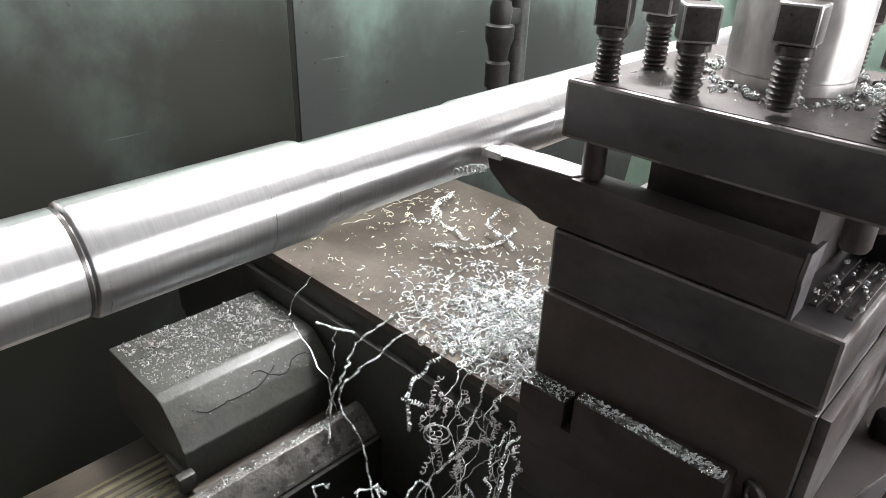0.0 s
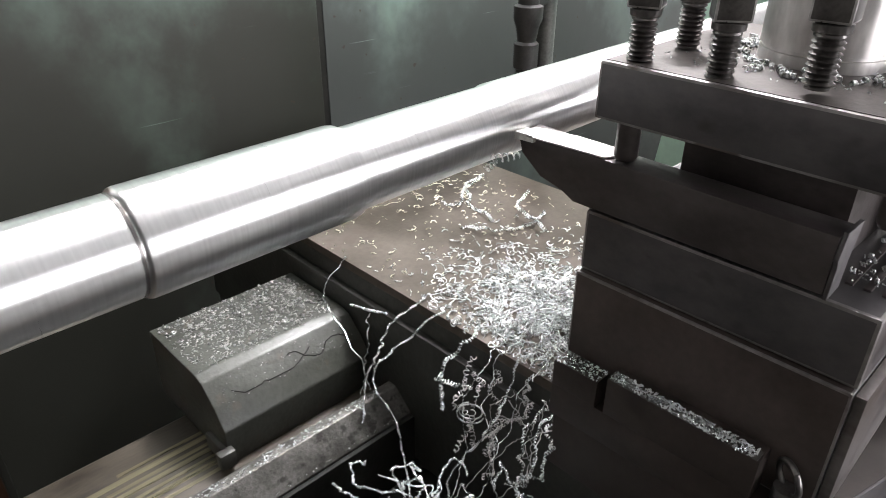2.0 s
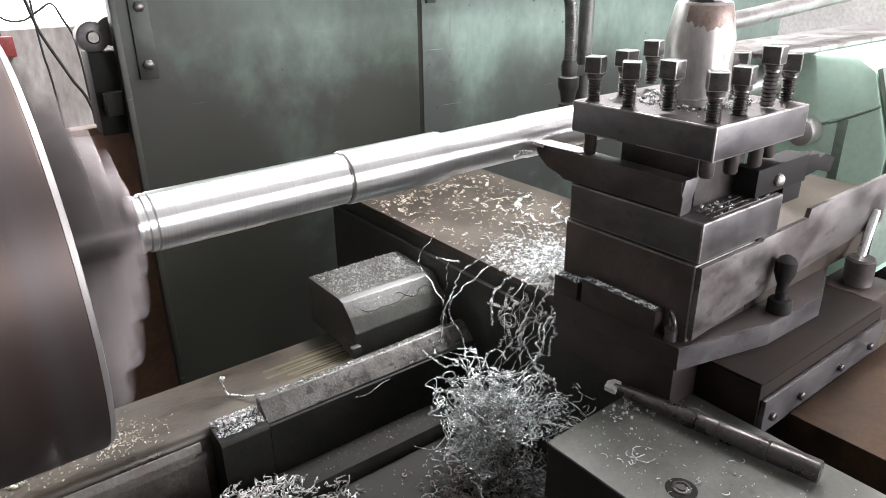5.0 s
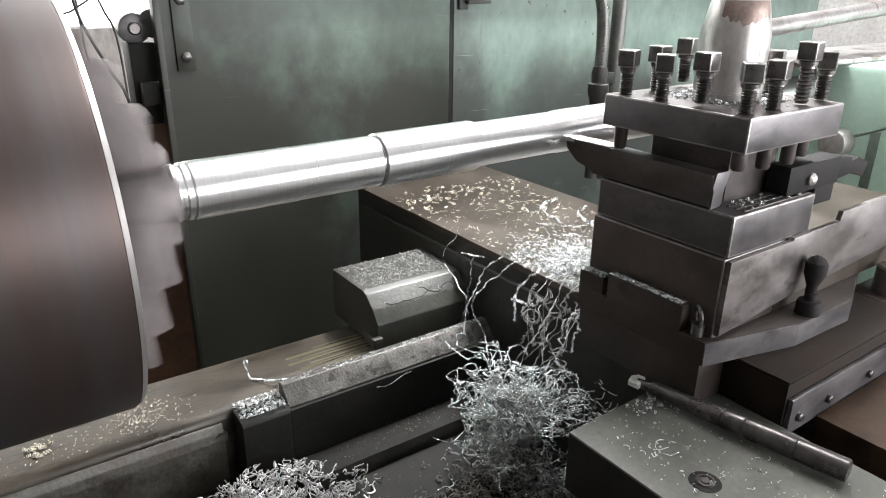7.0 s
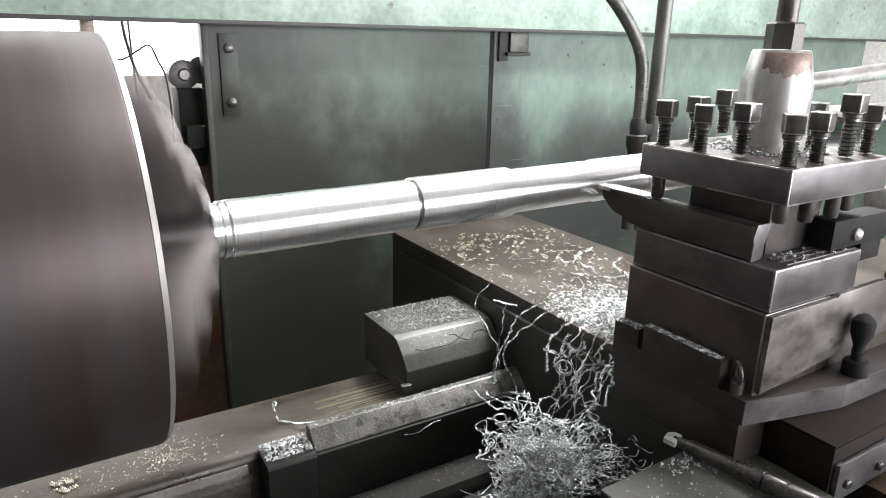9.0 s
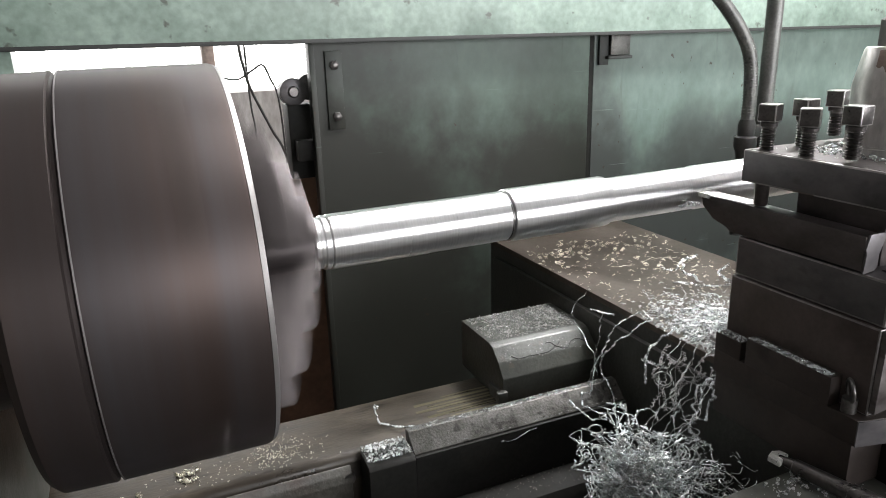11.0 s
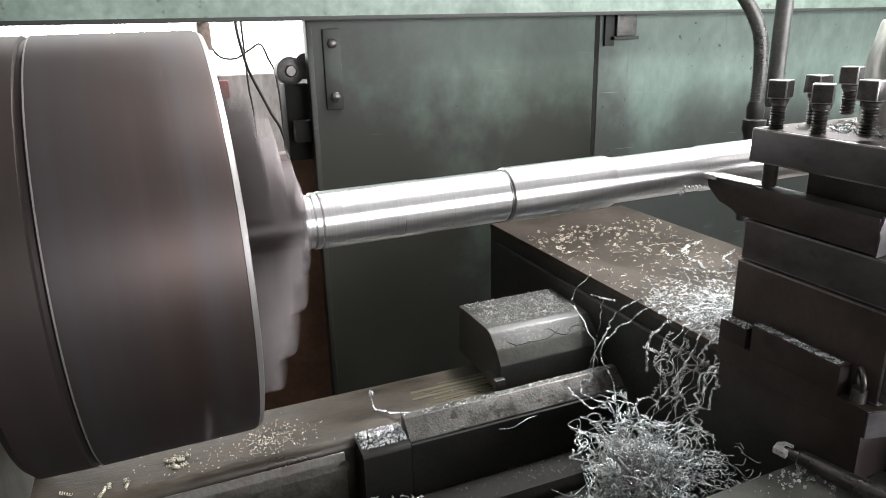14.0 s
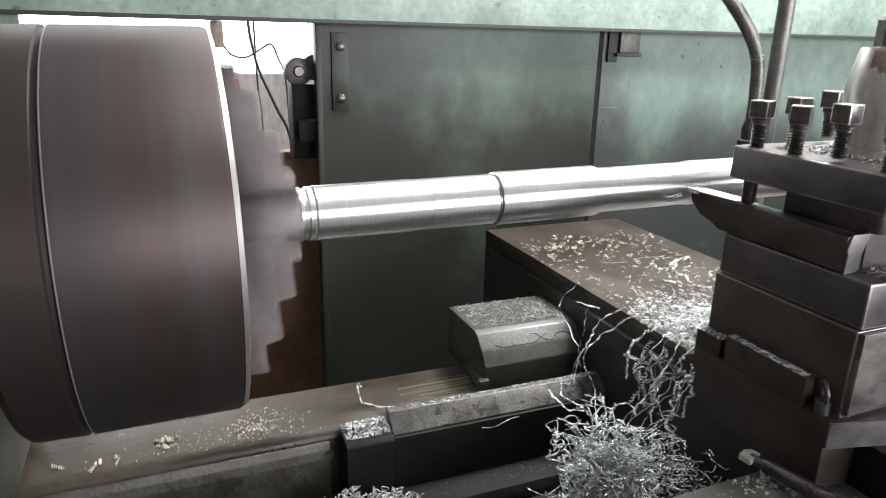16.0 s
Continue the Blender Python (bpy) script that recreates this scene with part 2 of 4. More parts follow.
chip_dark = material("chip_dark", [(0.24, 0.235, 0.23), (0.55, 0.54, 0.53)], (0.25, 0.45), 0.6, 50, 300, 0.0)
chip_brown = material("chip_brown", [(0.12, 0.105, 0.09), (0.34, 0.31, 0.28)], (0.3, 0.5), 0.5, 50, 300, 0.0)
wing_grey = material("wing_grey", [(0.070, 0.071, 0.062), (0.145, 0.147, 0.130)], (0.4, 0.58), 0.2, 10, 150, 0.06, spots=(0.07, 0.07, 0.062), spot_scale=24, spot_at=0.66, grit=0.35)
carbide = material("carbide", [(0.72, 0.71, 0.68), (0.9, 0.89, 0.86)], (0.25, 0.4), 0.5, 60, 200, 0.1)
dirty_plaster = material("dirty_plaster", [(0.24, 0.215, 0.205), (0.44, 0.415, 0.40)], (0.7, 0.9), 0.0, 5, 40, 0.3, (1, 1, .35), spots=(0.17, 0.15, 0.14), spot_scale=9, spot_at=0.64, spot_soft=0.2)
dark_plaster = material("dark_plaster", [(0.16, 0.15, 0.145), (0.27, 0.26, 0.25)], (0.7, 0.9), 0.0, 2, 40, 0.2)
plaster = material("plaster", [(0.46, 0.452, 0.44), (0.62, 0.612, 0.60)], (0.7, 0.9), 0.0, 2, 40, 0.2)
concrete = material("concrete", [(0.07, 0.068, 0.063), (0.12, 0.115, 0.108)], (0.6, 0.9), 0.0, 2, 60, 0.3)
ceiling_grey = material("ceiling_grey", [(0.40, 0.40, 0.39), (0.52, 0.52, 0.51)], (0.7, 0.9), 0.0, 2, 40, 0.2)
red_paint = material("red_paint", [(0.20, 0.035, 0.035), (0.30, 0.06, 0.055)], (0.4, 0.6), 0.0, 12, 90, 0.1)
backdrop_glow = glow("backdrop_glow", (1.0, 0.99, 0.975), 7.0)
tube_glow = glow("tube_glow", (1.0, 0.98, 0.94), 9.0)


# ---- mesh helpers ----
def bm_box(x0, x1, y0, y1, z0, z1, bevel=0.0, seg=2, worn=False):
    bm = bmesh.new()
    bmesh.ops.create_cube(bm, size=1.0)
    for v in bm.verts:
        v.co = Vector((x0 + (v.co.x + .5) * (x1 - x0), y0 + (v.co.y + .5) * (y1 - y0), z0 + (v.co.z + .5) * (z1 - z0)))
    if bevel:
        res = bmesh.ops.bevel(bm, geom=bm.edges[:], offset=bevel, segments=seg, affect='EDGES', profile=0.6)
        if worn:
            for f in res['faces']:
                f.material_index = 1
    return bm


def bm_prism(points, axis, a, b, bevel=0.0):
    """A polygon in the plane across axis ('x': y,z; 'y': x,z; 'z': x,y), drawn out from a to b."""
    bm = bmesh.new()

    def at(p, w):
        return {'x': (w, p[0], p[1]), 'y': (p[0], w, p[1]), 'z': (p[0], p[1], w)}[axis]
    lo = [bm.verts.new(at(p, a)) for p in points]
    hi = [bm.verts.new(at(p, b)) for p in points]
    bm.faces.new(lo)
    bm.faces.new(hi[::-1])
    k = len(points)
    for i in range(k):
        bm.faces.new((lo[i], hi[i], hi[(i + 1) % k], lo[(i + 1) % k]))
    bmesh.ops.recalc_face_normals(bm, faces=bm.faces[:])
    if bevel:
        bmesh.ops.bevel(bm, geom=bm.edges[:], offset=bevel, segments=2, affect='EDGES', profile=0.6)
    return bm


def bm_lathe(profile, axis='x', seg=48, base=(0, 0, 0)):
    """A turned body: profile of (distance along axis, radius)."""
    bm = bmesh.new()
    rings = []
    for w, r in profile:
        ring = []
        for i in range(seg):
            c, s = math.cos(math.tau * i / seg) * r, math.sin(math.tau * i / seg) * r
            p = {'x': (w, c, s), 'y': (c, w, s), 'z': (c, s, w)}[axis]
            ring.append(bm.verts.new(Vector(base) + Vector(p)))
        rings.append(ring)
    for a, b in zip(rings, rings[1:]):
        for i in range(seg):
            bm.faces.new((a[i], a[(i + 1) % seg], b[(i + 1) % seg], b[i]))
    bm.faces.new(rings[0])
    bm.faces.new(rings[-1])
    bmesh.ops.recalc_face_normals(bm, faces=bm.faces[:])
    return bm


def join(*bms):
    out = bmesh.new()
    for b in bms:
        me = bpy.data.meshes.new("tmp")
        b.to_mesh(me)
        out.from_mesh(me)
        b.free()
        bpy.data.meshes.remove(me)
    return out


def moved(bm, m):
    bm.transform(m)
    return bm


def mesh_of(name, bm, mat, smooth=35, edge=None):
    me = bpy.data.meshes.new(name)
    bm.to_mesh(me)
    bm.free()
    me.materials.append(mat)
    if edge:
        me.materials.append(edge)
    if smooth:
        me.shade_smooth()
        me.set_sharp_from_angle(angle=radians(smooth))
    return me


def part(name, bm, mat, parent, label="", smooth=35, edge=None):
    ob = new(name, mesh_of(name, bm, mat, smooth, edge))
    ob.parent = parent
    if label:
        ob["label"] = label
    return ob


def thing(name, label, category, at=(0, 0, 0), group="", kind=""):
    ob = new(name)
    ob.empty_display_size = 0.05
    ob.location = at
    return tagged(ob, label, category, group, kind)


def solid(name, bm, mat, label, category, group="", kind="", smooth=35):
    return tagged(new(name, mesh_of(name, bm, mat, smooth)), label, category, group, kind)


def tube(verts, faces, pts, r, sides=4):
    """Adds a thin tube along pts to lists of vertices and faces."""
    pts = np.asarray(pts, float)
    tan = np.gradient(pts, axis=0)
    tan /= np.linalg.norm(tan, axis=1)[:, None] + 1e-12
    ref = np.array([0.31, 0.17, 0.93])
    a = np.cross(tan, ref)
    a /= np.linalg.norm(a, axis=1)[:, None] + 1e-9
    b = np.cross(tan, a)
    base = len(verts)
    for k in range(len(pts)):
        for s in range(sides):
            w = math.tau * s / sides
            verts.append(tuple(pts[k] + r * (math.cos(w) * a[k] + math.sin(w) * b[k])))
    for k in range(len(pts) - 1):
        for s in range(sides):
            i, j = base + k * sides + s, base + k * sides + (s + 1) % sides
            faces.append((i, j, j + sides, i + sides))


def helix(centre, way, coil, pitch, turns, per=8, phase=0.0, taper=0.0):
    way = np.asarray(way, float) / np.linalg.norm(way)
    u = np.cross(way, [0.3, 0.8, 0.52])
    u /= np.linalg.norm(u)
    v = np.cross(way, u)
    n = max(4, int(turns * per))
    k = np.arange(n + 1) / per
    w = math.tau * k + phase
    rad = coil * (1 - taper * k / max(turns, .1))
    return np.asarray(centre) + np.outer((k - turns / 2) * pitch, way) + (np.cos(w) * rad)[:, None] * u + (np.sin(w) * rad)[:, None] * v


def smooth_path(points, n, wobble=0.0, rng=None):
    """A smooth curve of n points through the given ones, with some wobble."""
    p = np.asarray(points, float)
    k = np.linspace(0, len(p) - 1, n)
    i = np.clip(k.astype(int), 0, len(p) - 2)
    f = (k - i)[:, None]
    m = np.gradient(p, axis=0)
    h = (2 * f ** 3 - 3 * f ** 2 + 1) * p[i] + (f ** 3 - 2 * f ** 2 + f) * m[i] + (-2 * f ** 3 + 3 * f ** 2) * p[i + 1] + (f ** 3 - f ** 2) * m[i + 1]
    if wobble and rng is not None:
        for ax in range(3):
            for q in (5, 11, 23, 41):
                h[:, ax] += wobble / q ** .8 * 3 * math.sin(rng.random() * 6) * np.sin(np.linspace(0, q * (0.7 + 0.6 * rng.random()), n) * 3.1 + rng.random() * 6)
    return h


def coil_along(path, coil, pitch):
    """A helix wound round a path."""
    p = np.asarray(path)
    d = np.r_[0, np.cumsum(np.linalg.norm(np.diff(p, axis=0), axis=1))]
    n = max(8, int(d[-1] / pitch * 7))
    s = np.linspace(0, d[-1], n)
    q = np.stack([np.interp(s, d, p[:, k]) for k in range(3)], 1)
    tan = np.gradient(q, axis=0)
    tan /= np.linalg.norm(tan, axis=1)[:, None] + 1e-12
    a = np.cross(tan, [0.31, 0.17, 0.93])
    a /= np.linalg.norm(a, axis=1)[:, None] + 1e-9
    b = np.cross(tan, a)
    w = math.tau * s / pitch
    return q + coil * (np.cos(w)[:, None] * a + np.sin(w)[:, None] * b)


def from_lists(name, verts, faces, mats, smooth=True):
    me = bpy.data.meshes.new(name)
    me.from_pydata(verts, [], faces)
    for m in mats:
        me.materials.append(m)
    if smooth:
        me.shade_smooth()
    return me


# ---- the room ----
def wall_box(name, mat, *ext, label, cat="wall"):
    return solid(name, bm_box(*ext), mat, label, cat, kind="structure", smooth=0)


wall_box("floor", concrete, -3.2, 6.2, -4.2, 3.2, -0.1, 0.0, label="grey concrete workshop floor under the lathe", cat="floor")
wall_box("ceiling", ceiling_grey, -3.2, 6.2, -4.2, 3.2, 3.6, 3.7, label="pale grey workshop ceiling", cat="ceiling")
# unseen west wall, kept dark to cut bounce onto left-facing sides
wall_box("wall_west", dark_plaster, -3.2, -3.0, -4.0, 3.0, 0.0, 3.6, label="plastered workshop wall out of view")
wall_box("wall_east", plaster, 6.0, 6.2, -4.0, 3.0, 0.0, 3.6, label="plastered workshop wall out of view")


def wall_with_window(name, y0, y1, wx0, wx1, wz0, wz1, mat):
    solid(name, join(bm_box(-3.2, wx0, y0, y1, 0, 3.6), bm_box(wx1, 6.2, y0, y1, 0, 3.6), bm_box(wx0, wx1, y0, y1, 0, wz0), bm_box(wx0, wx1, y0, y1, wz1, 3.6)),
          mat, "plastered workshop wall out of view with a window opening", "wall", kind="structure", smooth=0)


wall_with_window("wall_south", -4.2, -4.0, 0.8, 5.9, 0.75, 2.65, plaster)
wall_with_window("wall_north", 3.0, 3.2, -1.2, 4.6, 1.131, 3.1, dirty_plaster)


def window(name, y, wx0, wx1, wz0, wz1, n):
    w = thing(name, "bright steel-framed workshop window full of daylight", "window", kind="structure")
    for i in range(n + 1):
        x = wx0 + (wx1 - wx0) * i / n
        part("mullion", bm_box(x - .025, x + .025, y - .04, y + .04, wz0, wz1), seam_dark, w, smooth=0)
    for z in (wz0, (wz0 + wz1) / 2, wz1):
        part("transom", bm_box(wx0, wx1, y - .03, y + .03, z - .02, z + .02), seam_dark, w, smooth=0)
    part("window_sill", bm_box(wx0 - .05, wx1 + .05, y - .14, y + .14, wz0 - .08, wz0 - .025), plaster, w, smooth=0)


window("window_1", -4.1, 0.8, 5.9, 0.75, 2.65, 8)
# glowing sheet and opening run on out of view, added to brighten top edges
solid("backdrop", bm_box(-2.0, 5.4, 3.6, 3.62, 0.5, 3.5), backdrop_glow, "glowing white sheet behind the rear wall opening", "backdrop", kind="structure", smooth=0)


def strip_light(x, y, z):
    s = thing("strip_light", "long ceiling strip light with a white diffuser", "lamp", group="ceiling lights")
    part("housing", bm_box(x - 1.25, x + 1.25, y - .2, y + .2, z + .02, z + .09, .01), ceiling_grey, s)
    part("diffuser", bm_box(x - 1.2, x + 1.2, y - .16, y + .16, z + .002, z + .018), tube_glow, s, smooth=0)
    for h in (-1.0, 1.0):
        part("hanger", bm_box(x + h - .01, x + h + .01, y - .01, y + .01, z + .09, 3.6), seam_dark, s, smooth=0)


strip_light(2.1, 0.15, 3.43)
strip_light(2.1, 1.75, 3.43)
hood = thing("work_lamp", "hooded work lamp hanging above the tailstock", "lamp")
hood_m = look((1.95, .46, 2.64), (1.2, .12, .92))
part("shade", moved(bm_prism([(-.22, .0), (.22, .0), (.20, .012), (.10, .11), (-.10, .11), (-.20, .012)], 'y', -.12, .12, .004), hood_m), ceiling_grey, hood)
part("cord", bm_box(1.985, 1.991, .473, .479, 2.71, 3.6), seam_dark, hood, smooth=0)

# ---- lathe bed ----
AX_Y, AX_Z, AX_SLOPE = 0.077, 1.116, 0.0105


def axis_z(x):
    return AX_Z + AX_SLOPE * (x - 0.8)


bed = thing("lathe_bed", "long oily cast-iron lathe bed with a worn rear way", "lathe bed", (-.009, 0, .002))
part("rear_way", bm_prism([(.262, .30), (.262, .626), (.2645, .635), (.271, .642), (.282, .645), (.43, .645), (.44, .637), (.44, .30)], 'x', -1.3, 3.6), bed_brown, bed, "brown worn rear way of the bed")
for k, x in enumerate((.66, .615, .64, .60, .63, .605, .67)):
    part("scraped_strip", bm_box(x, 3.5, .302 + .013 * k, .302 + .013 * k + (.009 if k % 2 else .006), .6451, .6455), way_iron, bed, "yellowish scraped sliding strip")
part("guide_rail", bm_prism([(.262, .50), (.262, .672), (.246, .672), (.214, .642), (.214, .50)], 'x', .545, 3.5, .002), rail_iron, bed, "grey bevelled guide rail strewn with chips")
# rail foot, skirt, floor and flange have the pit's shade in their colour
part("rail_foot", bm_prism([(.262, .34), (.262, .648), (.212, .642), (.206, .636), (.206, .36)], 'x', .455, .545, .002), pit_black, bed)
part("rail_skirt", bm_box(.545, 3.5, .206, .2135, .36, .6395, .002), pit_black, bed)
part("end_screw", moved(bm_lathe([(0, .011), (.006, .012), (.01, .009)], 'y', 16), Matrix.Translation((.43, .252, .60))), bolt_steel, bed)
part("bed_cheek", bm_prism([(.2615, .50), (.2615, .6265), (.2585, .6235), (.2535, .612), (.2505, .595), (.2505, .50)], 'x', -1.3, .435, .002), cheek_paint, bed, "rough painted cheek of the bed")
part("front_way", bm_prism([(-.46, .30), (-.46, .655), (-.45, .660), (-.27, .660), (-.26, .652), (-.26, .30)], 'x', -1.3, 3.6), bed_brown, bed)
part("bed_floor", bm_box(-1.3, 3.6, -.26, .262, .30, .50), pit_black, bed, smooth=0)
part("foot_flange", bm_prism([(.2055, .50), (.2055, .535), (.170, .540), (.140, .530), (.128, .50)], 'x', .53, 3.2, .012), pit_black, bed, "dusty flange at the foot of the rail, blackened for shade")
part("bed_leg", bm_box(-1.2, -.5, -.44, .42, -.002, .30, .02), cast_dark, bed)
part("bed_leg", bm_box(2.6, 3.4, -.44, .42, -.002, .30, .02), cast_dark, bed)
part("bed_leg", bm_box(.5, 1.3, -.44, .42, -.002, .30, .02), cast_dark, bed)

head = thing("headstock", "dark painted headstock housing behind the chuck", "headstock")
part("housing", bm_box(-1.25, -.06, -.38, .46, .66, 1.52, .03), cast_paint, head)
part("spindle_nose", moved(bm_lathe([(-.06, .14), (.038, .13)], 'x', 32), Matrix.Translation((0, AX_Y, axis_z(0)))), oily_iron, head)

# ---- spinning chuck and shaft, built on their own axis ----
chuck = thing("lathe_chuck", "large dark iron four-jaw chuck, spinning", "chuck")
part("body", bm_lathe([(.04, .10), (.04, .236), (.048, .243), (.100, .2445), (.102, .2405), (.106, .2405), (.108, .2445), (.270, .2445), (.274, .2425), (.274, .05)], 'x', 96), chuck_iron, chuck, smooth=30)
part("front_rim", bm_lathe([(.2735, .2435), (.279, .2405), (.280, .236), (.275, .232)], 'x', 96), worn_steel, chuck, "worn front rim")
part("groove_lip", bm_lathe([(.1082, .2440), (.1084, .2448), (.1098, .2448), (.1100, .2440)], 'x', 96), worn_steel, chuck, "bright lip of the turned groove")
part("face", bm_lathe([(.270, .234), (.276, .233), (.276, .045), (.270, .044)], 'x', 64), chuck_iron, chuck)
for k in range(4):
    turn = pose(0, 0, 0, 90 * k + 20)
    prof = [(.2765, .205), (.2765, .036), (.372, .036), (.372, .062), (.358, .064), (.358, .112), (.335, .115), (.335, .165), (.312, .170), (.312, .205)]
    jaw = part("jaw", moved(moved(bm_prism(prof, 'y', -.026, .026, .002), pose(0, 0, 0)), turn), jaw_steel, chuck, "stepped steel jaw")
    part("jaw_screw", moved(bm_lathe([(.10, .016), (.24, .016), (.246, .013)], 'z', 16, (.215, 0, 0)), turn), bolt_steel, chuck)

shaft = thing("turned_shaft", "bright freshly turned stepped steel shaft, spinning", "shaft")
part("held_end", bm_lathe([(.20, .0335), (.3715, .0335)], 'x', 48), jaw_steel, shaft, "dull end held in the jaws")
part("clamped_end", bm_lathe([(.3716, .034), (.374, .0375), (.380, .0375), (.382, .0355), (.386, .0355), (.388, .0378), (.394, .0378), (.396, .0360)], 'x', 64), turned_steel, shaft, smooth=30)
part("near_journal", bm_lathe([(.396, .0372), (.398, .0384), (.54, .0384), (.5405, .0378), (.668, .0378), (.670, .0362), (.674, .0362)], 'x', 96), turned_steel, shaft, smooth=30)
# ring stands slightly proud; its dark colour gives the groove's shade
part("groove", bm_lathe([(.6680, .0365), (.6685, .0379), (.6708, .0379), (.6715, .0365)], 'x', 64), bar_steel, shaft, "dark ring painting the groove's shade beside the collar")
part("collar_section", bm_lathe([(.672, .0360), (.674, .0400), (.676, .0406), (.848, .0406), (.852, .0398), (.853, .0360)], 'x', 96), turned_steel, shaft, smooth=30)
part("far_journal", bm_lathe([(.853, .0362), (1.036, .0362), (1.040, .0378), (1.9, .0378), (1.92, .03), (1.95, .01)], 'x', 96), turned_steel, shaft, smooth=30)

# ---- carriage ----
TX, TZ = 1.02, .83
car = thing("lathe_carriage", "oily brown lathe carriage bridge littered with steel chips", "carriage")
part("bridge_top", bm_prism([(TX, TZ - .010), (TX + .003, TZ), (1.46, TZ), (1.46, TZ - .011), (TX, TZ - .011)], 'y', -.22, .84), table_iron, car, "brown oily flat top of the bridge", smooth=0)
part("bridge_body", bm_box(TX + .002, 1.46, -.215, .84, .56, TZ - .0115, .002), cast_dark, car)
part("bridge_side", bm_box(TX - .010, TX + .0015, -.2, .80, .56, TZ - .040, .003), cast_dark, car)
part("bridge_web", bm_box(TX, 1.44, -.2, .26, .50, .619, .01), cast_dark, car)
part("rear_wing", bm_prism([(.500, .6480), (.500, .760), (.362, .760), (.347, .756), (.319, .730), (.300, .703), (.300, .6480)], 'x', .769, TX - .013, .003), cast_paint, car, "cast block with a rounded shoulder on the rear way")
run_rng = np.random.default_rng(3)
for x0, x1, h in ((.80, .925, .35), (.89, .985, .6)):
    ov, of = [], []
    xs = np.linspace(x0, x1, 26)
    hs = np.clip(h + np.convolve(np.cumsum(run_rng.normal(0, .16, 30)), np.ones(5) / 5, "valid"), .05, .97)
    tube(ov, of, np.stack([xs, .319 + .028 * hs - .0002, .730 + .026 * hs + .0002], 1), .0008, 5)
    ob = new("oil_run", from_lists("oil_run", ov, of, [pit_black]))
    ob.parent = car
part("wiper", join(bm_box(.762, .7715, .296, .35, .6480, .675, .003), bm_box(.752, .775, .287, .302, .655, .680, .004)), cast_dark, car)
# wing body is black to paint its shaded sides; only the top keeps grey
part("front_wing", bm_prism([(.777, -.236), (.958, -.231), (1.045, -.231), (1.045, -.75), (.777, -.75)], 'z', .6625, .7588, .002), pit_black, car, "front wing with the shade of its sides painted black")
part("wing_top", bm_prism([(.7765, -.2365), (.958, -.2315), (1.0445, -.2315), (1.0445, -.75), (.7765, -.75)], 'z', .759, .763, .001), wing_grey, car, "grey machined top of the front wing")
# a flat black disc paints the shade inside the plug hole
plug_at = Matrix.Translation((.846, -.414, 0))
plug = part("oil_plug", moved(bm_lathe([(.7632, .021), (.7640, .0205), (.7640, .001)], 'z', 32), plug_at), pit_black, car, "plug hole drawn as a black disc")
part("ring", moved(bm_lathe([(.7641, .0125), (.7665, .012), (.7668, .0095), (.7642, .0088)], 'z', 28), plug_at), bolt_steel, plug, "worn steel ring")
part("pin", moved(bm_lathe([(.7641, .006), (.7662, .0055), (.7664, .002)], 'z', 12), plug_at), blued_steel, plug)
part("outer_wing", bm_box(1.132, 2.0, -.75, -.4095, .64, .752, .004), outer_brown, car, "brown oily front wing")

# ---- cross slide ----
cross = thing("cross_slide", "dark oily cross slide with a bolted front gib strip", "cross slide")
part("slide_body", bm_box(1.047, 1.45, -.400, -.05, TZ + .001, .8345, .001), wing_brown, cross)
part("slide_side", bm_box(1.047, 1.45, -.400, -.225, .7455, TZ, .002), wing_brown, cross)
part("slide_flank", bm_box(.981, 1.0465, -.296, -.05, .764, .8343, .002), base_iron, cross)
part("gib_strip", bm_box(1.052, 1.445, -.409, -.4005, .747, .806, .0015), ground_steel, cross, "pale bolted gib strip")
for x in (1.075, 1.16, 1.29, 1.40):
    part("gib_bolt", moved(bm_lathe([(0, .007), (-.005, .007), (-.007, .005)], 'y', 12), Matrix.Translation((x, -.409, .772))), bolt_steel, cross)

# ---- compound rest ----
rest = thing("compound_rest", "dark oily compound rest on its swivel base", "compound rest")
part("swivel_base", bm_prism([(.979, -.300), (1.156, -.343), (1.318, -.346), (1.456, -.290), (1.47, -.05), (.979, -.045)], 'z', .8348, .8735, .0015), base_iron, rest)
for a, b in (((.979, -.300), (1.156, -.343)), ((1.156, -.343), (1.318, -.346)), ((1.318, -.346), (1.456, -.290))):
    d = Vector((b[0] - a[0], b[1] - a[1])).normalized()
    o = Vector((d.y, -d.x)) * .0022
    part("base_facet", bm_prism([a, b, (b[0] + o.x, b[1] + o.y), (a[0] + o.x, a[1] + o.y)], 'z', .8354, .8727), ground_steel, rest, "pale worn edge of the swivel base", smooth=0)
part("side_ledge", bm_box(.978, 1.003, -.255, -.108, .8738, .917, .0012), base_iron, rest)
part("ledge_strip", bm_box(.977, .990, -.253, -.109, .9172, .9182), rail_iron, rest, "chip-dusted pale ledge", smooth=0)
part("side_ledge", bm_box(.978, 1.003, -.098, -.046, .8738, .905, .0012), base_iron, rest)
part("top_slide", bm_box(1.0005, 1.16, -.2965, -.045, .8738, .9995, .0024, worn=True), oily_iron, rest, edge=worn_steel)
part("slide_front", bm_prism([(1.002, .880), (1.165, .897), (1.62, .925), (1.62, 1.022), (1.31, 1.020), (1.305, 1.004), (1.17, 1.002), (1.166, .998), (1.004, .998)], 'y', -.3055, -.297, .001), slide_face, rest, "worn bright front face of the top slide")
part("slide_rear", bm_box(1.161, 1.62, -.2965, -.06, .8738, .985, .002), table_iron, rest)
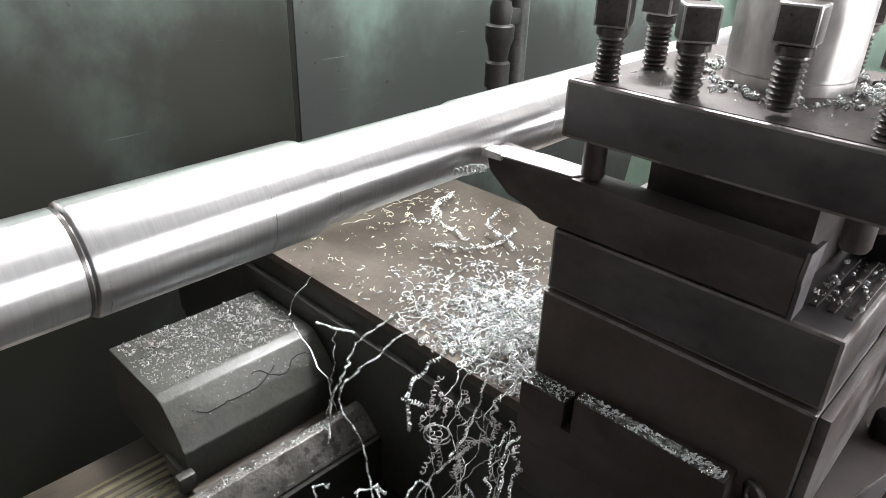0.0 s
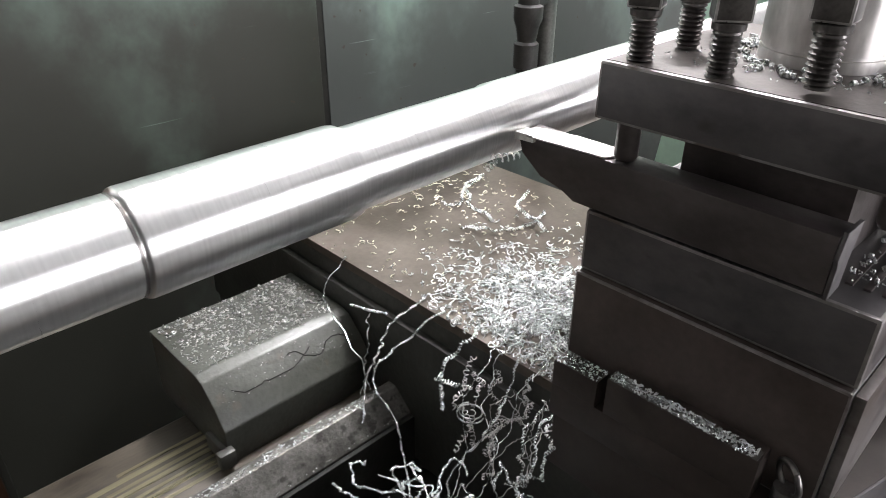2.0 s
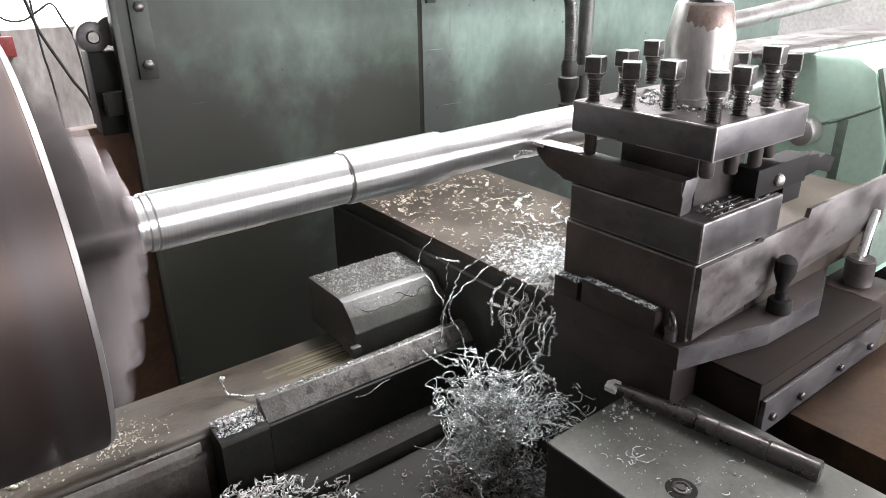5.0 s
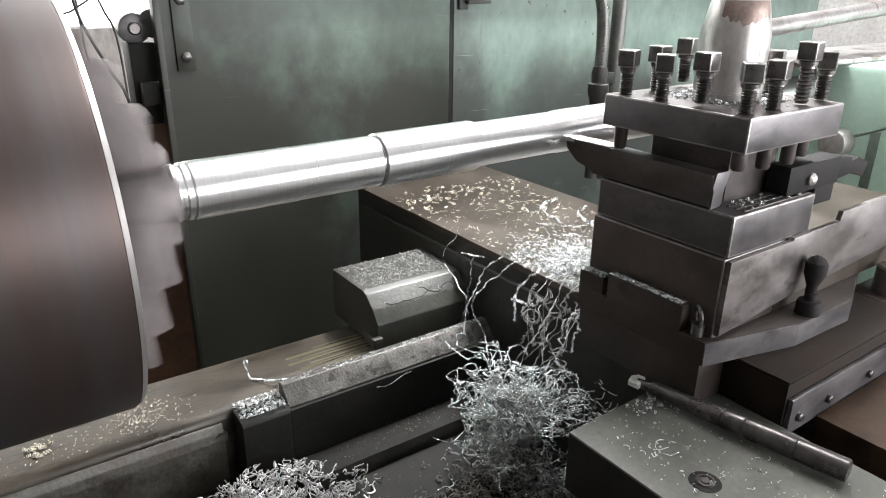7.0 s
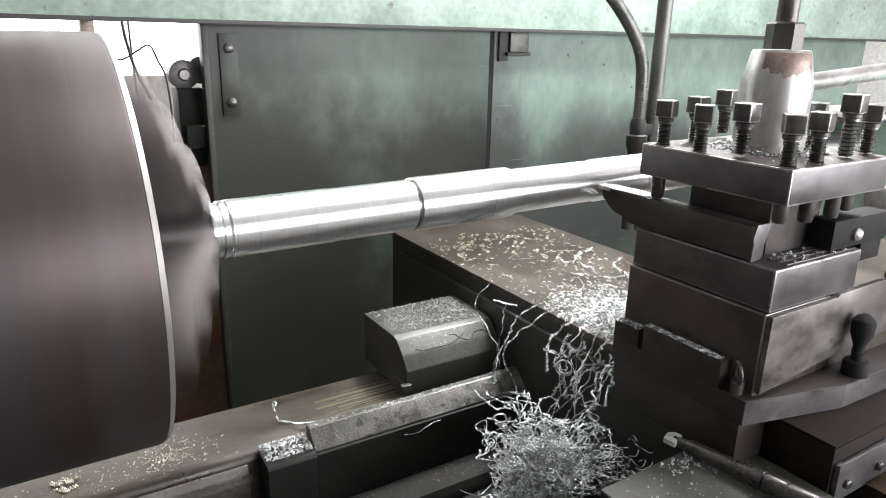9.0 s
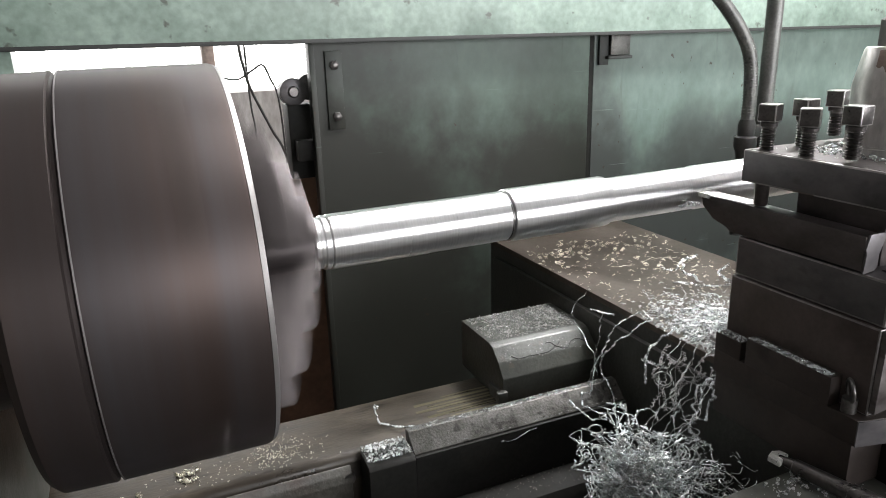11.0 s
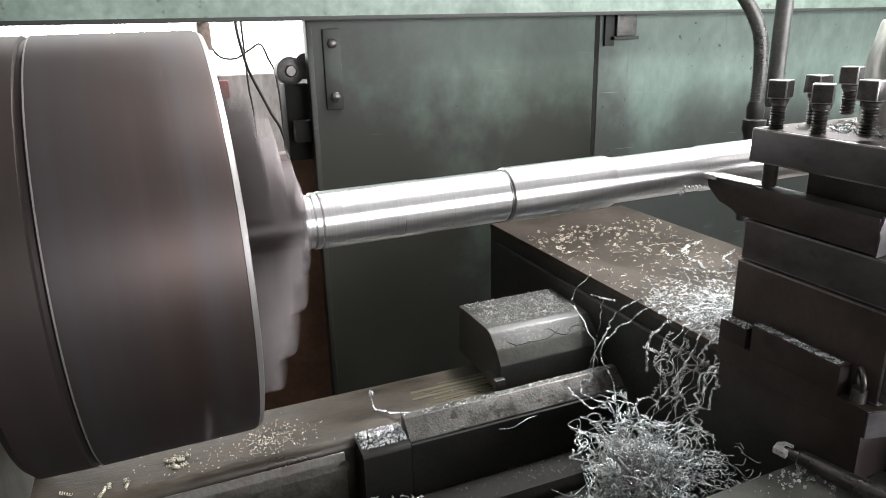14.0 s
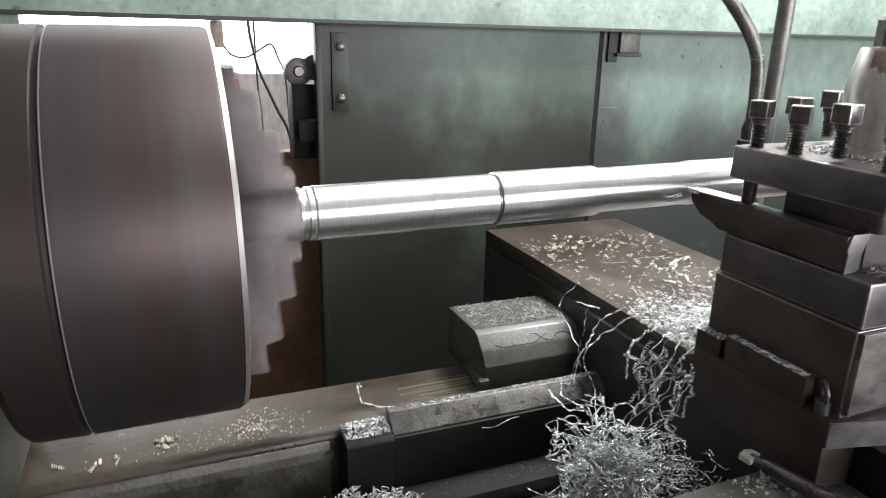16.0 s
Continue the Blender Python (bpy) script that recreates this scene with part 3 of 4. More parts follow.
part("lock_lever", join(moved(bm_lathe([(-.0153, .019), (.004, .019), (.007, .017), (.009, .010), (.02, .009)], 'z', 20), Matrix.Translation((1.206, -.330, .889))), moved(bm_lathe([(0, .009), (.012, .0085), (.020, .012), (.032, .0165), (.050, .0170), (.058, .0115), (.062, .004)], 'z', 20), pose(1.208, -.328, .907, -4, 9, 0))), black_oxide, rest, "black locking lever")
rv, rf = [], []
tube(rv, rf, helix((.991, -.276, .905), (0.75, -.62, .1), .0150, 0, 1.02, 24), .0029, 8)
part("ring_bolt", join(moved(bm_lathe([(.8738, .010), (.894, .010)], 'z', 16), Matrix.Translation((.992, -.276, 0)))), bolt_steel, rest)
ring_ob = new("ring", from_lists("ring", rv, rf, [bolt_steel]))
ring_ob.parent = rest

# ---- tool post ----
post = thing("tool_post", "square four-way steel tool post with clamp bolts", "tool post")
part("lower_plate", bm_box(1.0060, 1.222, -.297, -.045, 1.0005, 1.0635, .0034, worn=True), ground_steel, post, edge=worn_steel)
part("core", bm_box(1.055, 1.180, -.245, -.105, 1.063, 1.1535), blued_steel, post, smooth=0)
part("upper_plate", bm_box(.996, 1.240, -.302, -.048, 1.154, 1.2032, .0028, worn=True), ground_steel, post, "ground upper clamping plate", edge=worn_steel)
part("grimy_top", bm_box(.9995, 1.2365, -.2985, -.0515, 1.20335, 1.2037), grime, post, "oily grimed top of the clamping plate", smooth=0)
for y in (-.262, -.275, -.288):
    part("groove_ridge", bm_box(1.04, 1.215, y - .003, y + .003, 1.063, 1.0655, .0008), blued_steel, post)


def bolt_mesh(tall):
    prof = [(0, .0085)]
    for i in range(9):
        prof += [(.002 + i * .0039 * tall, .0086), (.0041 + i * .0039 * tall, .0108)]
    top = .002 + 9 * .0039 * tall
    prof += [(top, .0104), (top + .001, .0125), (top + .006, .0128), (top + .008, .0112)]
    bm = bm_lathe(prof, 'z', 20)
    headb = bm_box(-.0134, .0134, -.0134, .0134, top + .0075, top + .0335, .0018, 2, True)
    return mesh_of("clamp_bolt", join(bm, headb), bolt_steel, 30, worn_bright)


short, tall = bolt_mesh(1.0), bolt_mesh(1.45)
BOLTS = [(1.016, -.072, .002, 20, 0), (1.017, -.140, .001, 35, 0), (1.016, -.210, .010, 5, 0), (1.019, -.279, .002, 40, 0), (1.087, -.277, .002, 12, 0),
         (1.156, -.279, .008, 8, 1), (1.224, -.272, .007, 25, 0), (1.082, -.078, .006, 0, 0), (1.163, -.068, .014, 15, 0), (1.205, -.20, .004, 22, 0), (1.205, -.12, .002, 30, 0)]
for x, y, dz, rz, tl in BOLTS:
    b = new("clamp_bolt", tall if tl else short)
    b.parent = post
    b.matrix_basis = pose(x, y, 1.203 + dz - .004, 0, 0, rz)
for x, y, zb in ((1.016, -.072, 1.118), (1.022, -.279, 1.125), (1.087, -.277, 1.118), (1.148, -.279, 1.118), (1.205, -.267, 1.12)):
    part("bolt_tip", moved(bm_lathe([(zb, .0085), (zb + .004, .0105), (1.1545, .0105)], 'z', 20), Matrix.Translation((x, y, 0))), blued_steel, post)
part("boss", bm_lathe([(1.2037, .0505), (1.213, .0505), (1.2135, .0484), (1.216, .0484), (1.2165, .0505), (1.298, .0505), (1.345, .0412), (1.349, .039), (1.349, .02)], 'z', 64, (1.129, -.174, 0)), boss_steel, post, "bright turned boss with a rusty crown")
patch_v, patch_f = [], []
for a in range(33):
    th = radians(-176 + a * 3.2)
    low = 1.312 + .010 * noise.noise((a * .45, 2.0, 0)) + .016 * abs(a - 14) / 18
    for zz in (low, (low + 1.345) / 2, 1.3445, 1.3490):
        rr = (.0505 if zz < 1.298 else .0505 + (.0412 - .0505) * min(1, (zz - 1.298) / .047)) - (.004 if zz > 1.348 else 0) + .0005
        patch_v.append((1.129 + rr * math.cos(th), -.174 + rr * math.sin(th), zz))
    if a:
        patch_f += [(4 * a - 4 + q, 4 * a + q, 4 * a + q + 1, 4 * a - 3 + q) for q in range(3)]
patch = new("rust_patch", from_lists("rust_patch", patch_v, patch_f, [rust_wash]))
patch.parent = post
part("hex_nut", bm_lathe([(1.350, .026), (1.385, .026), (1.388, .022)], 'z', 6, (1.129, -.174, 0)), blued_steel, post)
part("stud", bm_lathe([(1.388, .015), (1.60, .015)], 'z', 20, (1.129, -.174, 0)), blued_steel, post)

tool = thing("turning_tool", "dark square-shank turning tool with a bright ground tip", "cutting tool")
part("shank", bm_prism([(-.255, 1.0665), (-.255, 1.1145), (-.02, 1.1165), (.040, 1.118), (.034, 1.098), (.010, 1.080), (-.018, 1.073), (-.03, 1.0665)], 'x', 1.004, 1.036, .0012), blued_steel, tool)
part("ground_top", bm_prism([(1.005, -.058), (1.018, -.064), (1.034, -.052), (1.034, -.01), (1.026, .034), (1.000, .040), (.999, .02)], 'z', 1.1168, 1.1182), boss_steel, tool, "bright chipped top face", smooth=0)
part("cutting_tip", bm_prism([(1.000, .018), (.998, .040), (1.014, .042), (1.02, .02)], 'z', 1.112, 1.1195, .0008), carbide, tool, "pale carbide tip")
part("shank_end", bm_prism([(1.003, 1.064), (1.005, 1.09), (1.002, 1.098), (1.008, 1.118), (1.040, 1.1175), (1.030, 1.09), (1.026, 1.0665)], 'y', -.259, -.2555, .0006), ground_steel, tool, "torn pale shank end")

tool2 = thing("side_tool", "black boring tool holder clamped in the tool post", "cutting tool")
part("shank", bm_box(1.15, 1.302, -.288, -.252, 1.0672, 1.112, .0015), black_oxide, tool2)
part("lower_jaw", bm_box(1.243, 1.302, -.284, -.256, 1.036, 1.0667, .002), black_oxide, tool2)
part("nose", bm_prism([(1.3025, 1.070), (1.3025, 1.108), (1.345, 1.104), (1.350, 1.096), (1.372, 1.100), (1.408, 1.086), (1.398, 1.062), (1.352, 1.074)], 'y', -.284, -.258, .002), black_oxide, tool2)
part("round_pin", moved(bm_lathe([(0, .010), (-.004, .010), (-.008, .007), (-.0095, .003)], 'y', 20), Matrix.Translation((1.212, -.288, 1.086))), boss_steel, tool2, "bright round pin")

# ---- boring bar lying on the front wing ----
bar = thing("boring_bar", "dark round boring bar with a bright tip lying on the wing", "boring bar")
bar_m = pose(.939, -.222, .782, 0, 0, 0) @ Matrix.Rotation(math.atan2(.058, .30), 4, 'Z')
part("rod", moved(bm_lathe([(-.022, .0085), (-.024, .0105), (-.10, .0125), (-.101, .0145), (-.135, .0145), (-.136, .013), (-.138, .0145), (-.165, .0147), (-.167, .0135), (-.169, .0152), (-.235, .0155), (-.237, .0142), (-.239, .0158), (-.300, .016), (-.303, .0145)], 'y', 32), bar_m), bar_steel, bar)
part("neck", moved(bm_lathe([(.0, .006), (-.0225, .0085)], 'y', 20), bar_m), bar_steel, bar)
part("bit", moved(bm_prism([(-.015, -.010), (.014, -.006), (.014, .007), (.003, .014), (-.014, .010)], 'z', -.004, .005, .0022), bar_m), carbide, bar, "pale worn cutting bit")

# ---- rear guard ----
guard = thing("rear_guard", "stained green sheet-metal splash guard behind the lathe", "splash guard")
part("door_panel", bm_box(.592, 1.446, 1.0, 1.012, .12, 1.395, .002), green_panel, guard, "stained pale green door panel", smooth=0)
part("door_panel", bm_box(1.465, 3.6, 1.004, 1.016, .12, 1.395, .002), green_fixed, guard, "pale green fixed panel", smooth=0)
part("seam", bm_box(1.4462, 1.4648, 1.006, 1.012, .12, 1.395), pit_black, guard, smooth=0)
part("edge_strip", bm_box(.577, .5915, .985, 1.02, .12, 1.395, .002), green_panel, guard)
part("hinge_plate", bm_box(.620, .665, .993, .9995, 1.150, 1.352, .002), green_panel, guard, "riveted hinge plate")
for z in (1.183, 1.316):
    part("hinge_bolt", moved(bm_lathe([(0, .013), (-.006, .013), (-.009, .008)], 'y', 6), Matrix.Translation((.643, .993, z))), bolt_steel, guard)
part("top_beam", bm_box(-2.2, 4.2, .955, 1.03, 1.377, 1.72, .004), green_beam, guard, "scuffed green top beam")
part("beam_lip", bm_box(-2.2, 4.2, .948, .9545, 1.372, 1.382, .001), seam_dark, guard)
part("latch_box", bm_box(1.513, 1.585, .984, 1.0035, 1.312, 1.3765, .003), rail_iron, guard, "grimy pale latch box under the beam")
part("latch_lip", bm_box(1.500, 1.590, .978, 1.0035, 1.301, 1.311, .002), seam_dark, guard, "dark lip under the latch box")
part("latch_plate", bm_box(1.478, 1.512, .994, 1.0035, 1.284, 1.3765, .002), seam_dark, guard, "dark strip beside the latch box")
part("post", bm_box(-.16, -.075, .96, 1.03, .0, 1.3765), green_beam, guard)

roll = thing("guide_roller", "grimy steel guide roller on a dark bracket", "roller", (.016, 0, .004))
part("roller", moved(bm_lathe([(-.02, .03), (-.018, .036), (.018, .036), (.02, .03)], 'y', 28), Matrix.Translation((.53, 1.08, 1.245))), ground_steel, roll)
part("hub", moved(bm_lathe([(-.026, .012), (-.02, .016)], 'y', 20), Matrix.Translation((.53, 1.08, 1.245))), bolt_steel, roll)
part("roller", moved(bm_lathe([(-.02, .03), (-.018, .034), (.018, .034), (.02, .03)], 'y', 28), Matrix.Translation((.575, 1.085, 1.255))), ground_steel, roll)
part("bracket", bm_box(.508, .572, 1.05, 1.12, 1.012, 1.212, .004), pit_black, roll)
part("lug", bm_box(.52, .61, 1.0125, 1.049, 1.065, 1.12, .003), pit_black, roll)

tray = thing("rear_tray", "rust-brown sheet steel chip tray behind the chuck", "chip tray", (.02, 0, 0))
part("sheet", bm_box(-1.4, .70, 1.16, 1.19, 0, 1.0, .004), rust_brown, tray)
part("top_rim", bm_box(-1.4, .70, 1.15, 1.2, 1.0, 1.02, .004), rust_brown, tray)

# ---- coolant hose and pipe ----
cool = thing("coolant_pipe", "dark upright coolant pipe beside a ribbed flexible hose", "coolant pipe", (.039, 0, .012))
part("pipe", bm_lathe([(.831, .020), (1.75, .020)], 'z', 24, (1.60, .50, 0)), hose_grey, cool)
vv, ff = [], []
hp = smooth_path([(1.545, .50, 1.12), (1.545, .50, 1.22), (1.535, .51, 1.32), (1.47, .53, 1.42), (1.38, .55, 1.50), (1.25, .56, 1.56)], 60)
tube(vv, ff, hp, .0165, 14)
hose = new("hose", from_lists("hose", vv, ff, [hose_grey]))
hose.parent = cool
vv, ff = [], []
tube(vv, ff, coil_along(hp, .0165, .008), .002, 5)
rib = new("hose_rib", from_lists("hose_rib", vv, ff, [hose_grey]))
rib.parent = cool
part("joint", moved(bm_lathe([(.84, .017), (.98, .018), (.985, .024), (1.03, .024), (1.035, .018), (1.06, .022), (1.075, .028), (1.10, .028), (1.104, .020), (1.13, .022), (1.145, .018)], 'z', 16), Matrix.Translation((1.545, .50, 0))), rubber, cool, "black knuckled hose joint")
part("clamp", bm_box(1.53, 1.61, .485, .515, 1.10, 1.13, .003), rubber, cool)

# ---- tailstock ----
tail = thing("tailstock", "pale green painted tailstock with a bright quill", "tailstock", (.02, 0, 0))
part("body", bm_prism([(-.20, .665), (-.20, 1.0), (-.14, 1.17), (-.10, 1.195), (.26, 1.195), (.30, 1.16), (.36, .665)], 'x', 1.85, 2.9, .012), green_paint, tail)
part("quill", moved(bm_lathe([(1.812, .036), (1.815, .040), (1.86, .040)], 'x', 32), Matrix.Translation((0, AX_Y, axis_z(1.8)))), boss_steel, tail, "bright quill end")
part("lock_cap", moved(bm_lathe([(1.800, .024), (1.803, .031), (1.810, .033), (1.852, .033)], 'x', 36), Matrix.Translation((0, -.022, 1.018))), boss_steel, tail, "bright round lock cap")
# added sheet darkens the tailstock's side by colour; the recess strip likewise
part("side_shade_sheet", bm_prism([(-.2005, .70), (-.2005, 1.0), (-.1405, 1.172), (-.150, 1.178), (-.212, 1.003), (-.212, .70)], 'x', 1.856, 2.88, .002), shaded_green, tail, "added sheet on the tailstock side, its shade in the colour")
part("recess", bm_prism([(-.106, .90), (-.106, 1.056), (-.084, 1.050), (-.084, .90)], 'x', 1.847, 1.852, .001), shaded_green, tail, "green recess with its shade painted on a strip")
part("lid", bm_box(1.66, 2.88, .0, .20, 1.1955, 1.208, .004), worn_steel, tail, "bright top cover plate")
part("clamp_bar", moved(bm_lathe([(0, .019), (.75, .019)], 'x', 20), pose(1.52, .06, 1.275, 0, -4, 0)), worn_steel, tail, "polished round bar")

# ---- clamp handle of the compound slide ----
knob = thing("clamp_handle", "black round clamp with a bright bar handle", "handle", (.012, 0, -.008))
part("hub", bm_lathe([(.8350, .024), (.836, .026), (.884, .026), (.888, .022)], 'z', 28, (1.50, -.33, 0)), blued_steel, knob)
part("bar", moved(bm_lathe([(0, .008), (.105, .009)], 'z', 16), pose(1.505, -.325, .880, 0, 44, 14)), rim_steel, knob, "bright bar")
part("base", bm_box(1.452, 1.56, -.38, -.28, .7605, .8348, .004), oily_iron, knob)

# arched groove drawn as a raised tube, its shade in the darker green
arch_v, arch_f = [], []
tube(arch_v, arch_f, smooth_path([(1.8495, .004, .985), (1.8495, -.010, 1.012), (1.8495, -.030, 1.028), (1.8495, -.084, 1.052), (1.8495, -.150, 1.086), (1.8495, -.165, 1.096)], 24), .0035, 6)
arch = new("arch_groove", from_lists("arch_groove", arch_v, arch_f, [shaded_green]))
arch.parent = tail

# ---- things on the wall behind the chuck ----
red = thing("switch_box", "dull red metal switch box on the grimy wall", "switch box", (.095, 0, .011))
part("case", bm_box(.40, .50, 2.93, 2.999, 1.01, 1.10, .006), red_paint, red)
part("conduit", bm_box(.44, .46, 2.97, 2.999, 1.101, 1.118, .002), seam_dark, red)


def cable(points, r):
    cv, cf = [], []
    tube(cv, cf, smooth_path([(x + .033, y, z) for x, y, z in points], 40), r, 6)
    return tagged(new("cable", from_lists("cable", cv, cf, [rubber])), "thin dark cable hanging behind the chuck", "cable", "cables behind the chuck")


cable([(.425, 1.40, 1.60), (.430, 1.40, 1.38), (.440, 1.40, 1.30), (.457, 1.40, 1.23), (.50, 1.38, 1.12), (.54, 1.36, 1.00), (.56, 1.30, .60), (.56, 1.22, .02)], .0045)
cable([(.30, 1.40, 1.60), (.335, 1.40, 1.38), (.365, 1.40, 1.290), (.415, 1.40, 1.272), (.46, 1.40, 1.295), (.495, 1.40, 1.312), (.515, 1.40, 1.27), (.537, 1.40, 1.19), (.54, 1.38, .9), (.53, 1.25, .02)], .003)
cable([(.447, 1.42, 1.60), (.449, 1.42, 1.35), (.452, 1.42, 1.19), (.46, 1.40, 1.0), (.46, 1.25, .02)], .003)
sw = thing("limit_switch", "small brown switch hanging from the guard beam", "switch", (.030, 0, .006))
part("switch_body", bm_box(.318, .352, 1.31, 1.36, 1.295, 1.37, .004), rust_wash, sw)
part("switch_arm", bm_box(.328, .342, 1.0305, 1.33, 1.371, 1.385, .001), seam_dark, sw)

# ---- steel chips ----
rng = np.random.default_rng(7)
fed = [car, cross, rest, post, tool, tool2, bar, knob]  # all that the feed carries along


def flakes(verts, faces, n, where, size=(.0015, .004)):
    """Small bent flakes, each with thickness, laid at where()."""
    for _ in range(n):
        c = np.asarray(where())
        L, r = rng.uniform(*size), rng.uniform(.0004, .0008)
        a, w = rng.uniform(0, math.tau), rng.normal(0, .5)
        d = np.array([math.cos(a) * math.cos(w), math.sin(a) * math.cos(w), abs(math.sin(w))])
        side = np.array([-d[1], d[0], 0]) * L * .3
        tube(verts, faces, [c - d * L / 2, c + side * rng.uniform(-1, 1) + np.array([0, 0, L * .2]), c + d * L / 2], r, 3)


def curls(verts, faces, n, where, coil=(.0018, .0042), turns=(1, 5), wire=(.0006, .0011), lift=0.0):
    for _ in range(n):
        c = np.asarray(where())
        a, w = rng.uniform(0, math.tau), rng.normal(0, .35)
        d = (math.cos(a) * math.cos(w), math.sin(a) * math.cos(w), math.sin(w))
        R = rng.uniform(*coil)
        tube(verts, faces, helix(c + np.array([0, 0, R + lift]), d, R, R * rng.uniform(.7, 1.6), rng.uniform(*turns), 7, rng.uniform(0, 6), rng.uniform(0, .4)), rng.uniform(*wire), 3)


def arcs(verts, faces, n, where, coil=(.0025, .0062), turns=(.25, .95), wire=(.0005, .0010), flat=.45):
    """Open bent chips and rings, most of them lying flat."""
    for _ in range(n):
        c = np.asarray(where())
        d = np.array([rng.normal(0, flat), rng.normal(0, flat), 1.0])
        R, w = rng.uniform(*coil), rng.uniform(*wire)
        lean = R * min(1.0, math.hypot(d[0], d[1]) / np.linalg.norm(d))
        tube(verts, faces, helix(c + np.array([0, 0, lean + w * .6]), d, R, R * rng.uniform(.2, 1.0), rng.uniform(*turns), 8, rng.uniform(0, 6), rng.uniform(-.3, .4)), w, 4)


def kinks(verts, faces, n, where, reach=(.004, .009), steps=(3, 6), wire=(.0006, .0011), floor=0.0):
    """Short tangled chips, each bent at random."""
    for _ in range(n):
        p = np.cumsum(np.vstack([where(), rng.normal(size=(rng.integers(*steps), 3)) * rng.uniform(*reach) * np.array([1, 1, .6])]), axis=0)
        p[:, 2] = np.maximum(p[:, 2], floor)
        tube(verts, faces, smooth_path(p, 4 * len(p)), rng.uniform(*wire), 4)


def heap(name, label, builds, mat, on_bed=False):
    verts, faces = [], []
    for b in builds:
        b(verts, faces)
    ob = tagged(new(name, from_lists(name, verts, faces, [mat])), label, "metal chips", kind="stuff")
    if on_bed:
        ob.location = (-.009, 0, .002)
    else:
        fed.append(ob)
    return ob


def blob(cx, cy, sx, sy, z, x0=-9, x1=9, y0=-9, y1=9, rise=0.0):
    def where():
        while True:
            x, y = rng.normal(cx, sx), rng.normal(cy, sy)
            if x0 < x < x1 and y0 < y < y1:
                q = math.exp(-((x - cx) / sx) ** 2 / 2 - ((y - cy) / sy) ** 2 / 2)
                return (x, y, z + rise * q * rng.random())
    return where


def rect(x0, x1, y0, y1, z):
    return lambda: (rng.uniform(x0, x1), rng.uniform(y0, y1), z)


T0, T1 = TX + .004, 1.45
heap("bridge_chip_heap", "heap of bright bent steel chips on the bridge", [
    lambda v, f: arcs(v, f, 640, blob(1.13, .04, .075, .085, TZ, T0, T1, -.21, .30, .016)),
    lambda v, f: kinks(v, f, 720, blob(1.13, .03, .070, .085, TZ + .002, T0 + .006, T1, -.21, .30, .018), floor=TZ + .001),
    lambda v, f: arcs(v, f, 420, blob(1.17, .13, .085, .085, TZ, T0, T1, -.2, .42, .004), flat=.3),
    lambda v, f: curls(v, f, 90, blob(1.13, .05, .07, .08, TZ, T0, T1, -.2, .3, .016), turns=(2, 5)),
    lambda v, f: flakes(v, f, 420, blob(1.13, .07, .085, .10, TZ + .001, T0, T1, -.2, .5, .012), (.004, .012)),
], chip_steel)
heap("bridge_chip_scatter", "sparse straw-coloured chips scattered over the bridge", [
    lambda v, f: flakes(v, f, 260, rect(T0, 1.42, .10, .62, TZ + .001), (.002, .006)),
    lambda v, f: arcs(v, f, 120, rect(T0, 1.42, .12, .58, TZ), (.002, .005), flat=.25),
    lambda v, f: arcs(v, f, 60, blob(1.30, .42, .05, .05, TZ, T0, T1), (.003, .008), (.2, .8), flat=.2),
    lambda v, f: arcs(v, f, 46, blob(1.08, .60, .03, .04, TZ, T0, T1, rise=.01), (.003, .006)),
    lambda v, f: arcs(v, f, 44, blob(1.22, .66, .05, .03, TZ, T0, T1, rise=.01), (.003, .006)),
    lambda v, f: arcs(v, f, 30, blob(1.36, .64, .04, .03, TZ, T0, T1, rise=.01), (.003, .006)),
    lambda v, f: curls(v, f, 30, blob(1.20, .62, .10, .05, TZ, T0, T1), turns=(2, 6)),
], chip_gold)
heap("block_chip_litter", "fine chips littering the cast block", [
    lambda v, f: flakes(v, f, 900, rect(.776, .995, .362, .498, .7605), (.0015, .0045)),
    lambda v, f: arcs(v, f, 240, rect(.778, .995, .364, .496, .760), (.0012, .0030), flat=.5),
    lambda v, f: curls(v, f, 130, blob(.93, .44, .07, .04, .760, .78, 1.0, .365, .496), (.001, .0022), (1, 3)),
    lambda v, f: flakes(v, f, 60, lambda: (lambda y: (rng.uniform(.78, .995), y, .7305 + (y - .319) * .95))(rng.uniform(.317, .345)), (.001, .002)),
], chip_dark)
heap("rail_chip_litter", "fine chips along the guide rail and its foot", [
    lambda v, f: flakes(v, f, 420, rect(.548, 1.0, .246, .261, .6725), (.0015, .004)),
    lambda v, f: flakes(v, f, 480, rect(.458, .543, .214, .272, .650), (.0015, .005)),
    lambda v, f: curls(v, f, 70, rect(.458, .543, .216, .270, .648), (.001, .0025), (1, 2.5)),
    lambda v, f: flakes(v, f, 160, rect(.60, 1.0, .215, .225, .645), (.001, .002)),
], chip_steel, True)
heap("way_chip_litter", "fine straw-coloured chips on the worn bed way", [
    lambda v, f: flakes(v, f, 260, blob(.32, .325, .03, .028, .6458, -.2, .53, .275, .43), (.0015, .0045)),
    lambda v, f: flakes(v, f, 130, blob(.24, .31, .08, .03, .6458, -.2, .53, .275, .43), (.0015, .004)),
    lambda v, f: curls(v, f, 16, blob(.16, .318, .012, .016, .6453, -.2, .5, .275, .43), (.002, .004), (2, 5)),
    lambda v, f: curls(v, f, 6, blob(.03, .30, .03, .012, .6453, -.2, .5, .275, .43), (.002, .003), (3, 7)),
], chip_gold, True)
